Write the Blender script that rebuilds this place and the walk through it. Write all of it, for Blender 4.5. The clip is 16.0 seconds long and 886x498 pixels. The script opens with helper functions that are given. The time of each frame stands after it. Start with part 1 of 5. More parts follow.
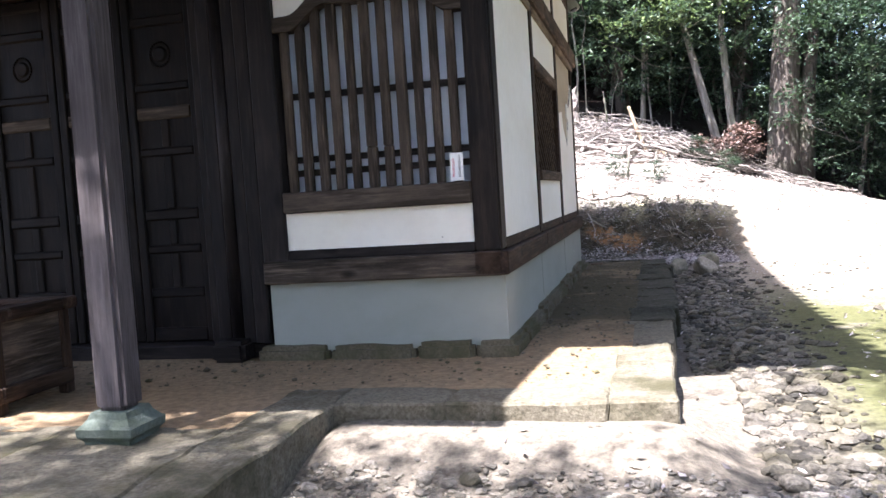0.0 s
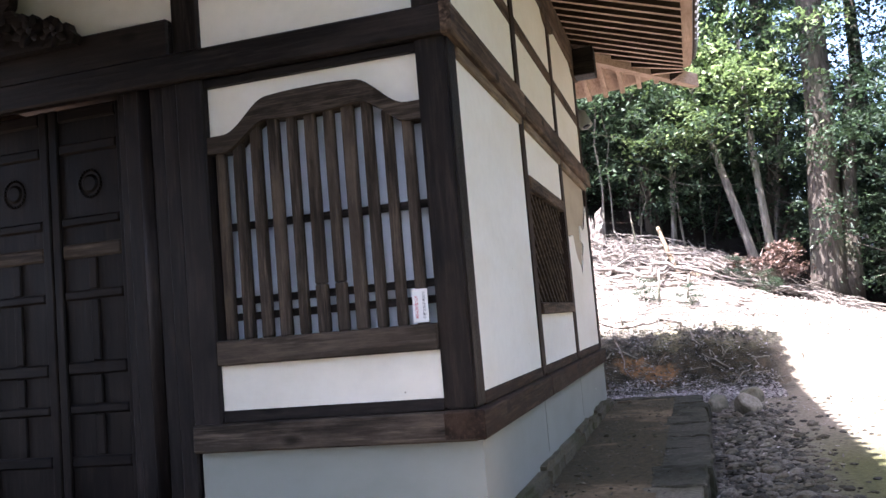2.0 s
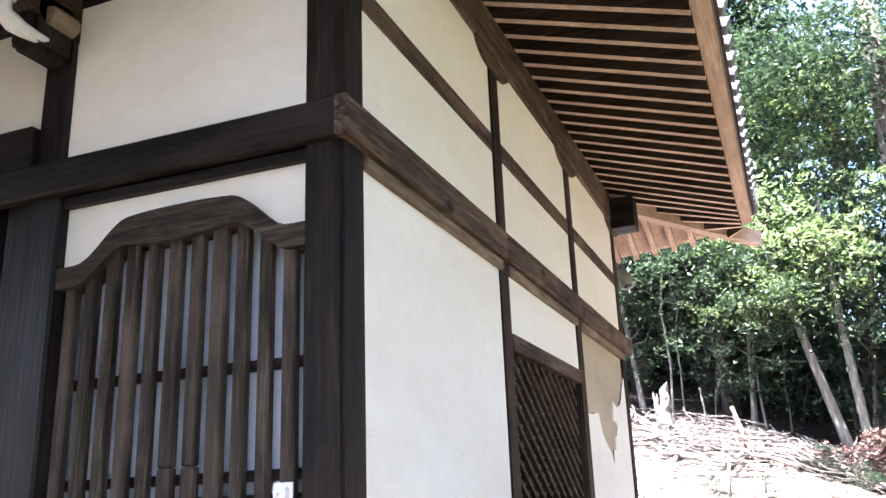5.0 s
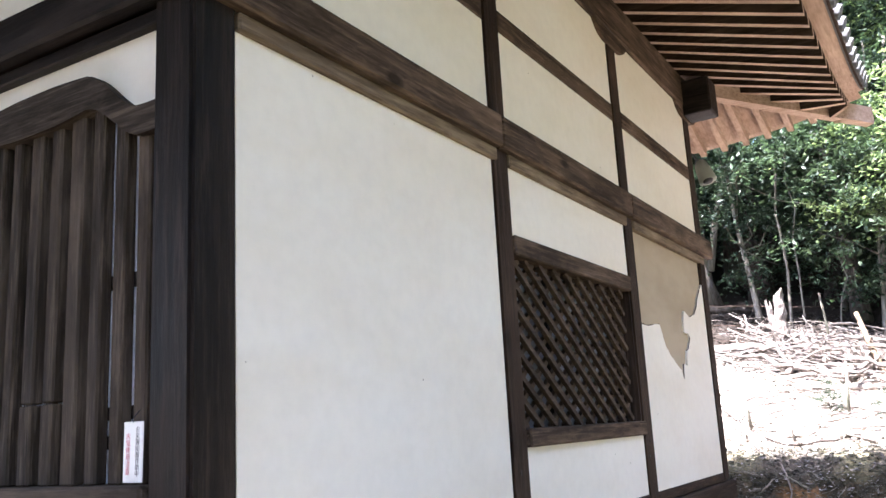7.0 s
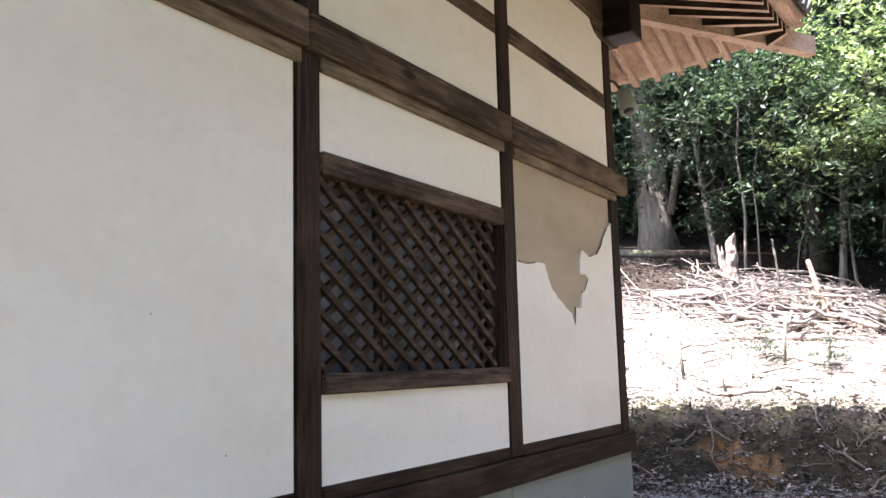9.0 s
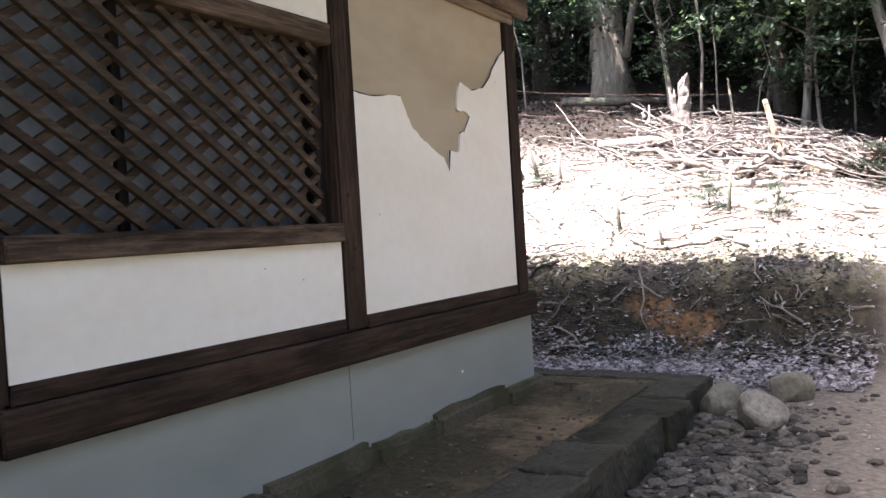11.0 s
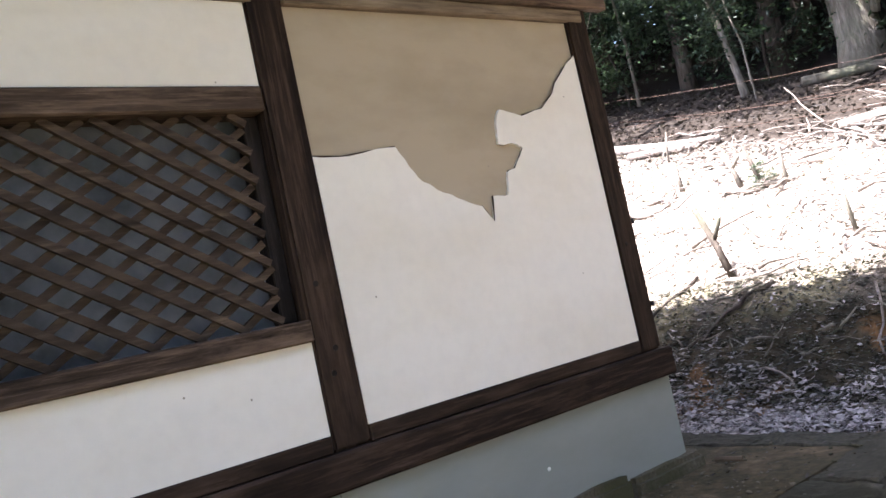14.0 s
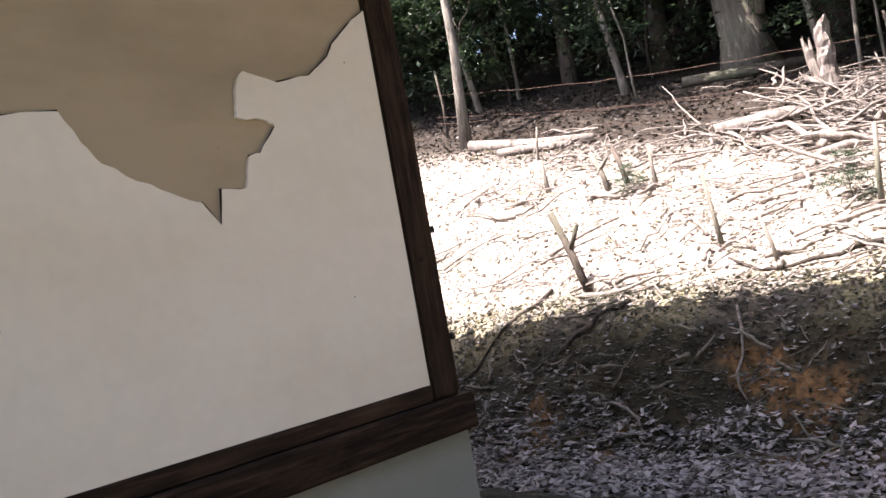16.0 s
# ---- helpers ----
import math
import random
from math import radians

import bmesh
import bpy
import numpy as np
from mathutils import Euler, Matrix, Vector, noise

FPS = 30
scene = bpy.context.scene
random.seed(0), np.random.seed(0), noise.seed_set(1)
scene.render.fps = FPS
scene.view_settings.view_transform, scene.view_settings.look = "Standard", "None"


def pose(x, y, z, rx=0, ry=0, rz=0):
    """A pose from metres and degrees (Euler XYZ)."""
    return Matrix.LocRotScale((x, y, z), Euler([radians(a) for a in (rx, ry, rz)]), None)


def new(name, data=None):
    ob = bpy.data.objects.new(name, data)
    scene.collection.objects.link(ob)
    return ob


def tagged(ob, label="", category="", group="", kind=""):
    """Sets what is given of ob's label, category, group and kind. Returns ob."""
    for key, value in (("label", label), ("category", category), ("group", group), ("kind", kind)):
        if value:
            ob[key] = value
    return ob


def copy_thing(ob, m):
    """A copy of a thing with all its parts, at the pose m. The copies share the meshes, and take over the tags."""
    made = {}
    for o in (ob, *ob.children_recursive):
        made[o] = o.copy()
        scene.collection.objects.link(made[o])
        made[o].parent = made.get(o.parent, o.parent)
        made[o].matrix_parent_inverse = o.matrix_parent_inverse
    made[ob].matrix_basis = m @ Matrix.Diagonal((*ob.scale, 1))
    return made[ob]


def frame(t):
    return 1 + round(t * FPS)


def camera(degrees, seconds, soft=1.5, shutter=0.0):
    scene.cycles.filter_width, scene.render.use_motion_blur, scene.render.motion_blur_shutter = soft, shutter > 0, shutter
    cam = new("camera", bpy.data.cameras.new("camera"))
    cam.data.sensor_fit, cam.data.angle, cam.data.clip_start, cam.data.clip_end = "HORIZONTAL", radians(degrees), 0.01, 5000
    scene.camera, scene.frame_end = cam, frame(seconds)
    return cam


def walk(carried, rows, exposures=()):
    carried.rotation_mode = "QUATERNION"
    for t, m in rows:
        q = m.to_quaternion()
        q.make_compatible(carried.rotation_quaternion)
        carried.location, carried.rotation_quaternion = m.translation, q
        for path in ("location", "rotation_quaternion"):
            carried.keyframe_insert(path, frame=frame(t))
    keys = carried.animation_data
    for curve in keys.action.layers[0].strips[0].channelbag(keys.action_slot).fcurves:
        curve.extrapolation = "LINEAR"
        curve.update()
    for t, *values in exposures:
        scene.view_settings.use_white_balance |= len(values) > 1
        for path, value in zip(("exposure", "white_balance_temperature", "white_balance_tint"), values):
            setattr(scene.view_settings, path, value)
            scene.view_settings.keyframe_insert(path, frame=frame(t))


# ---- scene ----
cam = camera(54.9, 16.0)
METRES, EYE, TILT, LEAN, TURN = 9.2, 1.38, -0.8, -0.32, 13.8
ROWS = [
    (0.0, 0.0, 0.0, 0.0, -0.19, -2.69, 3.96),
    (0.5, 0.0165, 0.0253, 0.0019, -2.46, -2.52, 4.95),
    (1.0, 0.023, 0.0573, 0.0034, -3.87, -1.58, 5.56),
    (1.5, 0.0288, 0.0802, 0.005, -3.51, 1.2, 6.53),
    (2.0, 0.0471, 0.1079, 0.0097, 2.68, 5.89, 5.16),
    (2.5, 0.0586, 0.1277, 0.0128, 7.81, 9.9, 4.17),
    (3.0, 0.064, 0.1586, 0.0184, 9.18, 14.77, 4.61),
    (3.5, 0.0803, 0.1822, 0.0188, 9.2, 17.62, 2.46),
    (4.0, 0.1031, 0.2025, 0.0211, 9.84, 18.23, 1.14),
    (4.5, 0.1162, 0.2256, 0.0212, 9.1, 18.64, 1.11),
    (5.0, 0.127, 0.2514, 0.0217, 8.33, 17.55, 2.28),
    (7.5, 0.2123, 0.3799, 0.0274, 18.73, 11.79, 3.34),
    (8.0, 0.2296, 0.4062, 0.0278, 18.33, 11.07, 3.79),
    (8.5, 0.2452, 0.4234, 0.0276, 18.1, 10.74, 3.61),
    (9.0, 0.2666, 0.4424, 0.0267, 17.15, 8.64, 1.53),
    (9.5, 0.2835, 0.473, 0.0229, 17.05, 3.54, 2.5),
    (10.0, 0.297, 0.5082, 0.0209, 15.43, 0.53, 2.8),
    (12.5, 0.362, 0.6624, 0.0196, 28.11, 1.54, 9.56),
    (13.0, 0.3796, 0.6918, 0.0222, 36.09, 5.85, 12.16),
    (13.5, 0.4021, 0.7111, 0.0246, 38.16, 7.45, 12.0),
    (14.0, 0.4164, 0.734, 0.0221, 38.03, 4.54, 11.95),
    (14.5, 0.4167, 0.7639, 0.0193, 35.04, 2.47, 10.59),
    (15.0, 0.4134, 0.8024, 0.0192, 32.35, 0.98, 8.93),
    (15.5, 0.4102, 0.8386, 0.0239, 31.58, 0.04, 9.03),
    (16.0, 0.4054, 0.8732, 0.0268, 31.21, 2.63, 10.11),
]
walk(cam, [(t, pose(0, 0, EYE, TILT, LEAN, TURN) @ pose(METRES * x, METRES * y, METRES * z, 90 + pitch, roll, yaw)) for t, x, y, z, yaw, pitch, roll in ROWS], [(0.0, 2.85, 5780, 18), (0.6, 2.7, 5760, 18), (1.5, 2.84, 5850, 21), (2.0, 2.98, 5850, 22), (2.5, 3.5, 5900, 24), (3.5, 3.65, 5850, 22), (5.0, 3.66, 5780, 21), (7.5, 3.28, 5950, 20), (10.0, 2.92, 6180, 21), (12.5, 2.94, 6150, 20), (13.5, 3.12, 6120, 20), (14.5, 3.12, 6200, 20), (16.0, 2.38, 6600, 21)])

# ---- light ----
SUN_DIR = Vector((0.20, 0.42, -1.0)).normalized()
world = bpy.data.worlds.new("sky")
scene.world = world
world.use_nodes = True
wn = world.node_tree.nodes
sky = wn.new("ShaderNodeTexSky")
sky.sky_type = "NISHITA"
sky.sun_disc = False
sky.sun_elevation = radians(65)
sky.sun_rotation = radians(205)
sky.dust_density = 3.0
wn["Background"].inputs["Strength"].default_value = 0.13
world.node_tree.links.new(sky.outputs[0], wn["Background"].inputs[0])
sun = new("sun", bpy.data.lights.new("sun", "SUN"))
sun.data.energy = 5.0
sun.data.angle = radians(0.6)
sun.data.color = (1.0, 0.95, 0.87)
sun.rotation_mode = "QUATERNION"
sun.rotation_quaternion = SUN_DIR.to_track_quat("-Z", "Y")

# ---- materials ----


def material(name, rough=0.8, metal=0.0):
    m = bpy.data.materials.new(name)
    m.use_nodes = True
    b = m.node_tree.nodes["Principled BSDF"]
    b.inputs["Roughness"].default_value = rough
    b.inputs["Metallic"].default_value = metal
    b.inputs["Specular IOR Level"].default_value = 0.3
    return m, m.node_tree.nodes, m.node_tree.links, b


def coords(n, l, scale):
    tc, mp = n.new("ShaderNodeTexCoord"), n.new("ShaderNodeMapping")
    mp.inputs["Scale"].default_value = scale
    l.new(tc.outputs["Object"], mp.inputs["Vector"])
    return mp.outputs["Vector"]


def noise_of(n, l, vec, scale, detail=5, rough=0.6):
    t = n.new("ShaderNodeTexNoise")
    t.inputs["Scale"].default_value = scale
    t.inputs["Detail"].default_value = detail
    t.inputs["Roughness"].default_value = rough
    if vec is not None:
        l.new(vec, t.inputs["Vector"])
    return t.outputs["Fac"]


def ramp(n, l, fac, stops):
    r = n.new("ShaderNodeValToRGB")
    els = r.color_ramp.elements
    while len(els) < len(stops):
        els.new(0.5)
    for e, (p, c) in zip(els, stops):
        e.position = p
        e.color = (*c, 1) if len(c) == 3 else c
    l.new(fac, r.inputs["Fac"])
    return r.outputs["Color"]


def mixed(n, l, fac, a, b, mode="MIX"):
    m = n.new("ShaderNodeMix")
    m.data_type, m.blend_type = "RGBA", mode
    for sock, v in ((m.inputs["Factor"], fac), (m.inputs["A"], a), (m.inputs["B"], b)):
        if isinstance(v, bpy.types.NodeSocket):
            l.new(v, sock)
        elif isinstance(v, (int, float)):
            sock.default_value = v
        else:
            sock.default_value = (*v, 1)
    return m.outputs["Result"]


def bump(n, l, b, height, strength=0.3, dist=0.01):
    k = n.new("ShaderNodeBump")
    k.inputs["Strength"].default_value, k.inputs["Distance"].default_value = strength, dist
    l.new(height, k.inputs["Height"])
    l.new(k.outputs["Normal"], b.inputs["Normal"])


def piece_shift(n, l, vec):
    """Shift the coordinates by the object's own random number, so that alike pieces differ."""
    oi, mm, add = n.new("ShaderNodeObjectInfo"), n.new("ShaderNodeMath"), n.new("ShaderNodeVectorMath")
    mm.operation = "MULTIPLY"
    mm.inputs[1].default_value = 37.0
    l.new(oi.outputs["Random"], mm.inputs[0])
    l.new(vec, add.inputs[0])
    l.new(mm.outputs[0], add.inputs[1])
    return add.outputs[0]


def wood(name, axis, dark, mid, light, rough=0.7, relief=0.5, gloss=0.14):
    """Weathered timber with its grain along one axis."""
    m, n, l, b = material(name, rough)
    b.inputs["Specular IOR Level"].default_value = gloss
    s = [9.0, 9.0, 9.0]
    s["xyz".index(axis)] = 0.55
    v = piece_shift(n, l, coords(n, l, s))
    fine = noise_of(n, l, v, 5.0, 8, 0.7)
    wide = noise_of(n, l, v, 0.9, 3, 0.5)
    s2 = [3.2, 3.2, 3.2]
    s2["xyz".index(axis)] = 0.9
    blot = noise_of(n, l, piece_shift(n, l, coords(n, l, s2)), 1.6, 6, 0.68)
    stain = noise_of(n, l, coords(n, l, (1, 1, 1)), 1.3, 4)
    c = ramp(n, l, fine, [(0.35, dark), (0.51, mid), (0.70, light)])
    c = mixed(n, l, ramp(n, l, wide, [(0.40, (0, 0, 0)), (0.75, (0.35, 0.35, 0.35))]), c, light)
    c = mixed(n, l, ramp(n, l, blot, [(0.50, (0, 0, 0)), (0.70, (0.7, 0.7, 0.7))]), c, light)
    c = mixed(n, l, ramp(n, l, stain, [(0.36, (0.55, 0.55, 0.55)), (0.60, (1, 1, 1))]), dark, c)
    # knots, dark and slightly sunk
    kn = n.new("ShaderNodeTexVoronoi")
    kn.inputs["Scale"].default_value = 0.62
    l.new(piece_shift(n, l, coords(n, l, [5.0 if q > 1 else 2.6 for q in s])), kn.inputs["Vector"])
    c = mixed(n, l, ramp(n, l, kn.outputs["Distance"], [(0.06, (0.85, 0.85, 0.85)), (0.13, (0, 0, 0))]), c, dark)
    l.new(c, b.inputs["Base Color"])
    rr = ramp(n, l, blot, [(0.3, (rough - 0.08,) * 3), (0.7, (min(1, rough + 0.15),) * 3)])
    l.new(rr, b.inputs["Roughness"])
    bump(n, l, b, fine, relief, 0.006)
    return m


def woods(name, *a, **k):
    return {ax: wood(name + "_" + ax, ax, *a, **k) for ax in "xyz"}


DARK = woods("smoked_timber", (0.0036, 0.0031, 0.0032), (0.0094, 0.0076, 0.0078), (0.042, 0.032, 0.028), rough=0.5, gloss=0.12)
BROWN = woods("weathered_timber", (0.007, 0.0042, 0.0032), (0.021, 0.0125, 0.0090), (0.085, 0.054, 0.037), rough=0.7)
WORN = woods("sun_worn_timber", (0.013, 0.0085, 0.006), (0.056, 0.037, 0.026), (0.22, 0.152, 0.108), rough=0.75)
GREYED = woods("greyed_timber", (0.011, 0.0085, 0.007), (0.038, 0.029, 0.0225), (0.15, 0.116, 0.09), rough=0.8)
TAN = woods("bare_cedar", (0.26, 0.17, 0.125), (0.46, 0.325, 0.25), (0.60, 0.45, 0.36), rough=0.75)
STRAW = woods("pale_weathered_timber", (0.07, 0.05, 0.035), (0.17, 0.125, 0.085), (0.30, 0.23, 0.16), rough=0.8)
CORNER = woods("blackened_timber", (0.004, 0.0033, 0.0033), (0.012, 0.0092, 0.0085), (0.048, 0.034, 0.026), rough=0.55)
# eave boards and rafter flanks, with their shade put into the colour
SOFFIT = woods("shaded_board", (0.016, 0.010, 0.0075), (0.042, 0.027, 0.020), (0.10, 0.066, 0.050), rough=0.8)


def plaster(name, base, stain, amount):
    m, n, l, b = material(name, 0.9)
    v = coords(n, l, (1, 1, 1))
    big = noise_of(n, l, coords(n, l, (1, 0.7, 1.6)), 1.1, 6, 0.65)
    small = noise_of(n, l, v, 14, 5, 0.6)
    grain = noise_of(n, l, v, 160, 2, 0.5)
    c = mixed(n, l, ramp(n, l, big, [(0.42, (0, 0, 0)), (0.75, (amount,) * 3)]), base, stain)
    c = mixed(n, l, ramp(n, l, small, [(0.3, (0.93, 0.93, 0.93)), (0.6, (1, 1, 1))]), (0.3, 0.29, 0.27), c)
    specks = n.new("ShaderNodeTexVoronoi")
    specks.inputs["Scale"].default_value = 5.5
    l.new(v, specks.inputs["Vector"])
    c = mixed(n, l, ramp(n, l, specks.outputs["Distance"], [(0.018, (1, 1, 1)), (0.03, (0, 0, 0))]), c, (0.3, 0.26, 0.2))
    l.new(c, b.inputs["Base Color"])
    bump(n, l, b, grain, 0.12, 0.002)
    return m


PLASTER = plaster("white_plaster", (0.80, 0.755, 0.67), (0.66, 0.58, 0.45), 0.5)
MORTAR = plaster("grey_mortar", (0.27, 0.278, 0.25), (0.20, 0.212, 0.182), 0.7)
MORTAR_LINE = plaster("grey_mortar_joint", (0.12, 0.12, 0.105), (0.09, 0.09, 0.08), 0.5)
UNDERCOAT = plaster("clay_undercoat", (0.42, 0.345, 0.245), (0.29, 0.23, 0.155), 0.9)
WINDOW_BACK, _n, _l, _b = material("dark_window_board", 0.35)
_l.new(ramp(_n, _l, noise_of(_n, _l, coords(_n, _l, (1, 1, 1)), 3.5), [(0.3, (0.11, 0.122, 0.145)), (0.7, (0.33, 0.355, 0.40))]), _b.inputs["Base Color"])
PAPER, _n, _l, _b = material("shutter_board", 0.8)
_l.new(ramp(_n, _l, noise_of(_n, _l, coords(_n, _l, (1, 1, 1)), 2.5), [(0.3, (0.50, 0.56, 0.67)), (0.7, (0.72, 0.77, 0.87))]), _b.inputs["Base Color"])


def stone(name, a, bcol, moss, moss_amount, scale=6.0, rough=0.9, vary=0.25):
    m, n, l, b = material(name, rough)
    v = piece_shift(n, l, coords(n, l, (1, 1, 1)))
    big = noise_of(n, l, v, scale * 0.35, 5)
    fine = noise_of(n, l, v, scale * 9, 6, 0.7)
    c = ramp(n, l, fine, [(0.3, a), (0.65, bcol)])
    c = mixed(n, l, ramp(n, l, big, [(0.45, (0, 0, 0)), (0.62, (moss_amount,) * 3)]), c, moss)
    geo = n.new("ShaderNodeNewGeometry")
    c = mixed(n, l, 1.0, c, ramp(n, l, geo.outputs["Random Per Island"], [(0, (1 - vary,) * 3), (1, (1 + vary, 1 + vary * 0.97, 1 + vary * 0.93))]), "MULTIPLY")
    l.new(c, b.inputs["Base Color"])
    bump(n, l, b, fine, 0.7, 0.014)
    return m


KERB = stone("kerb_granite", (0.055, 0.046, 0.030), (0.185, 0.162, 0.118), (0.042, 0.038, 0.016), 0.9, 5.0)
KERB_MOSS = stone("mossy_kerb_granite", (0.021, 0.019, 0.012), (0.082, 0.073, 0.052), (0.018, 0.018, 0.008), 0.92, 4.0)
BASE_STONE = stone("base_granite", (0.06, 0.050, 0.031), (0.15, 0.127, 0.085), (0.058, 0.055, 0.022), 0.85)
PEBBLE = stone("river_stone", (0.032, 0.028, 0.022), (0.128, 0.114, 0.094), (0.048, 0.042, 0.022), 0.65, vary=0.7)
BOULDER = stone("boulder_stone", (0.085, 0.077, 0.060), (0.205, 0.185, 0.15), (0.08, 0.078, 0.045), 0.5, 3.5)
PALE_PEBBLE = stone("pale_gravel", (0.07, 0.062, 0.052), (0.25, 0.225, 0.19), (0.10, 0.085, 0.06), 0.5, vary=0.65)
PAD = stone("pillar_pad_stone", (0.075, 0.09, 0.075), (0.15, 0.175, 0.145), (0.07, 0.09, 0.05), 0.6)
TILE = stone("roof_tile_clay", (0.09, 0.09, 0.095), (0.17, 0.17, 0.175), (0.12, 0.115, 0.10), 0.4, 8, 0.6)


def earth_material():
    m, n, l, b = material("packed_earth", 0.95)
    v = coords(n, l, (1, 1, 1))
    f = noise_of(n, l, v, 22, 8, 0.7)
    g = noise_of(n, l, v, 1.4, 5)
    c = ramp(n, l, f, [(0.3, (0.135, 0.090, 0.050)), (0.65, (0.31, 0.218, 0.128))])
    c = mixed(n, l, ramp(n, l, noise_of(n, l, v, 7, 6, 0.7), [(0.55, (0, 0, 0)), (0.70, (0.6, 0.6, 0.6))]), c, (0.16, 0.115, 0.07))
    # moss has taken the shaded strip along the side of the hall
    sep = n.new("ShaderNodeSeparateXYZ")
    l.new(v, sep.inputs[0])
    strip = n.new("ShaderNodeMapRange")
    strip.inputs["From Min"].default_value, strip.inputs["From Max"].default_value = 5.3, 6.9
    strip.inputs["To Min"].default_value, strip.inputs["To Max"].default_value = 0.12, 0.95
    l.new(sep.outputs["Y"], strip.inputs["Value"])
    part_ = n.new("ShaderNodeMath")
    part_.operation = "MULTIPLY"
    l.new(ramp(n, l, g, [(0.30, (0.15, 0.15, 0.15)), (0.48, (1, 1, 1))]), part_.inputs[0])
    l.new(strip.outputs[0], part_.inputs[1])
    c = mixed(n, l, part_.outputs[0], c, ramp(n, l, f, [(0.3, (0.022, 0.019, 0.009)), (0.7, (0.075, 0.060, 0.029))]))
    l.new(c, b.inputs["Base Color"])
    bump(n, l, b, f, 0.8, 0.03)
    return m


EARTH = earth_material()


def ground_material():
    """Soil, moss and old leaf litter, each with its own place on the site. Tree shade is painted in."""
    m, n, l, b = material("forest_soil", 0.95)
    v = coords(n, l, (1, 1, 1))
    f = noise_of(n, l, v, 26, 8, 0.7)
    g = noise_of(n, l, v, 0.9, 6, 0.65)
    h = noise_of(n, l, v, 5.5, 5, 0.6)
    sep = n.new("ShaderNodeSeparateXYZ")
    l.new(v, sep.inputs[0])
    soil = ramp(n, l, f, [(0.3, (0.05, 0.041, 0.031)), (0.7, (0.20, 0.172, 0.135))])
    sand = ramp(n, l, f, [(0.3, (0.125, 0.102, 0.075)), (0.7, (0.375, 0.318, 0.245))])
    open_ = n.new("ShaderNodeMapRange")
    open_.inputs["From Min"].default_value, open_.inputs["From Max"].default_value = 5.5, 8.0
    l.new(sep.outputs["Y"], open_.inputs["Value"])
    side_ = n.new("ShaderNodeMapRange")
    side_.inputs["From Min"].default_value, side_.inputs["From Max"].default_value = 0.7, 1.6
    l.new(sep.outputs["X"], side_.inputs["Value"])
    both = n.new("ShaderNodeMath")
    both.operation = "MULTIPLY"
    l.new(open_.outputs[0], both.inputs[0])
    l.new(side_.outputs[0], both.inputs[1])
    soil = mixed(n, l, both.outputs[0], soil, sand)
    yard = n.new("ShaderNodeMapRange")
    yard.inputs["From Min"].default_value, yard.inputs["From Max"].default_value = 5.7, 4.9
    l.new(sep.outputs["Y"], yard.inputs["Value"])
    part_way = n.new("ShaderNodeMath")
    part_way.operation = "MULTIPLY"
    part_way.inputs[1].default_value = 0.22
    l.new(yard.outputs[0], part_way.inputs[0])
    soil = mixed(n, l, part_way.outputs[0], soil, sand)
    # soil darker between the side kerb and the gravel
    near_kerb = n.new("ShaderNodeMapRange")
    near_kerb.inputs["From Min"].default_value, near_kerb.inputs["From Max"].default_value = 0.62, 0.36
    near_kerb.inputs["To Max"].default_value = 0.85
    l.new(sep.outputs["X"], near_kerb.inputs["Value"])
    kerb_soil = n.new("ShaderNodeMath")
    kerb_soil.operation = "MULTIPLY"
    l.new(open_.outputs[0], kerb_soil.inputs[0])
    l.new(near_kerb.outputs[0], kerb_soil.inputs[1])
    soil = mixed(n, l, kerb_soil.outputs[0], soil, ramp(n, l, f, [(0.3, (0.018, 0.014, 0.010)), (0.7, (0.062, 0.047, 0.034))]))
    moss = ramp(n, l, f, [(0.3, (0.040, 0.042, 0.015)), (0.7, (0.118, 0.116, 0.046))])
    litter = ramp(n, l, f, [(0.34, (0.13, 0.108, 0.092)), (0.5, (0.31, 0.272, 0.24)), (0.66, (0.47, 0.425, 0.38))])
    damp = n.new("ShaderNodeMapRange")
    damp.inputs["From Min"].default_value, damp.inputs["From Max"].default_value = 10.1, 8.2
    l.new(sep.outputs["Y"], damp.inputs["Value"])
    dm = n.new("ShaderNodeMath")
    dm.operation = "MULTIPLY"
    l.new(damp.outputs[0], dm.inputs[0])
    l.new(ramp(n, l, g, [(0.26, (0, 0, 0)), (0.40, (1, 1, 1))]), dm.inputs[1])
    mx_ = n.new("ShaderNodeMapRange")
    mx_.inputs["From Min"].default_value, mx_.inputs["From Max"].default_value = 0.7, 1.15
    l.new(sep.outputs["X"], mx_.inputs["Value"])
    dx_ = n.new("ShaderNodeMath")
    dx_.operation = "MULTIPLY"
    l.new(dm.outputs[0], dx_.inputs[0])
    l.new(mx_.outputs[0], dx_.inputs[1])
    c = mixed(n, l, dx_.outputs[0], soil, moss)
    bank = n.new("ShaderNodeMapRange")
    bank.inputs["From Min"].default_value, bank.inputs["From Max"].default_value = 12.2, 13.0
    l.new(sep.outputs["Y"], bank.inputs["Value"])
    # dark loam stops at the roof's shadow edge, painting the sunlit bank pale
    bank_shade = n.new("ShaderNodeMapRange")
    bank_shade.inputs["From Min"].default_value, bank_shade.inputs["From Max"].default_value = 1.55, 1.05
    l.new(sep.outputs["X"], bank_shade.inputs["Value"])
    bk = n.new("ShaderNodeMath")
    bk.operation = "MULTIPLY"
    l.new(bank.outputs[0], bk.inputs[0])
    l.new(bank_shade.outputs[0], bk.inputs[1])
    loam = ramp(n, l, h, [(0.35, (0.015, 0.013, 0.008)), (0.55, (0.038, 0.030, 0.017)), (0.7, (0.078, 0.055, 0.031))])
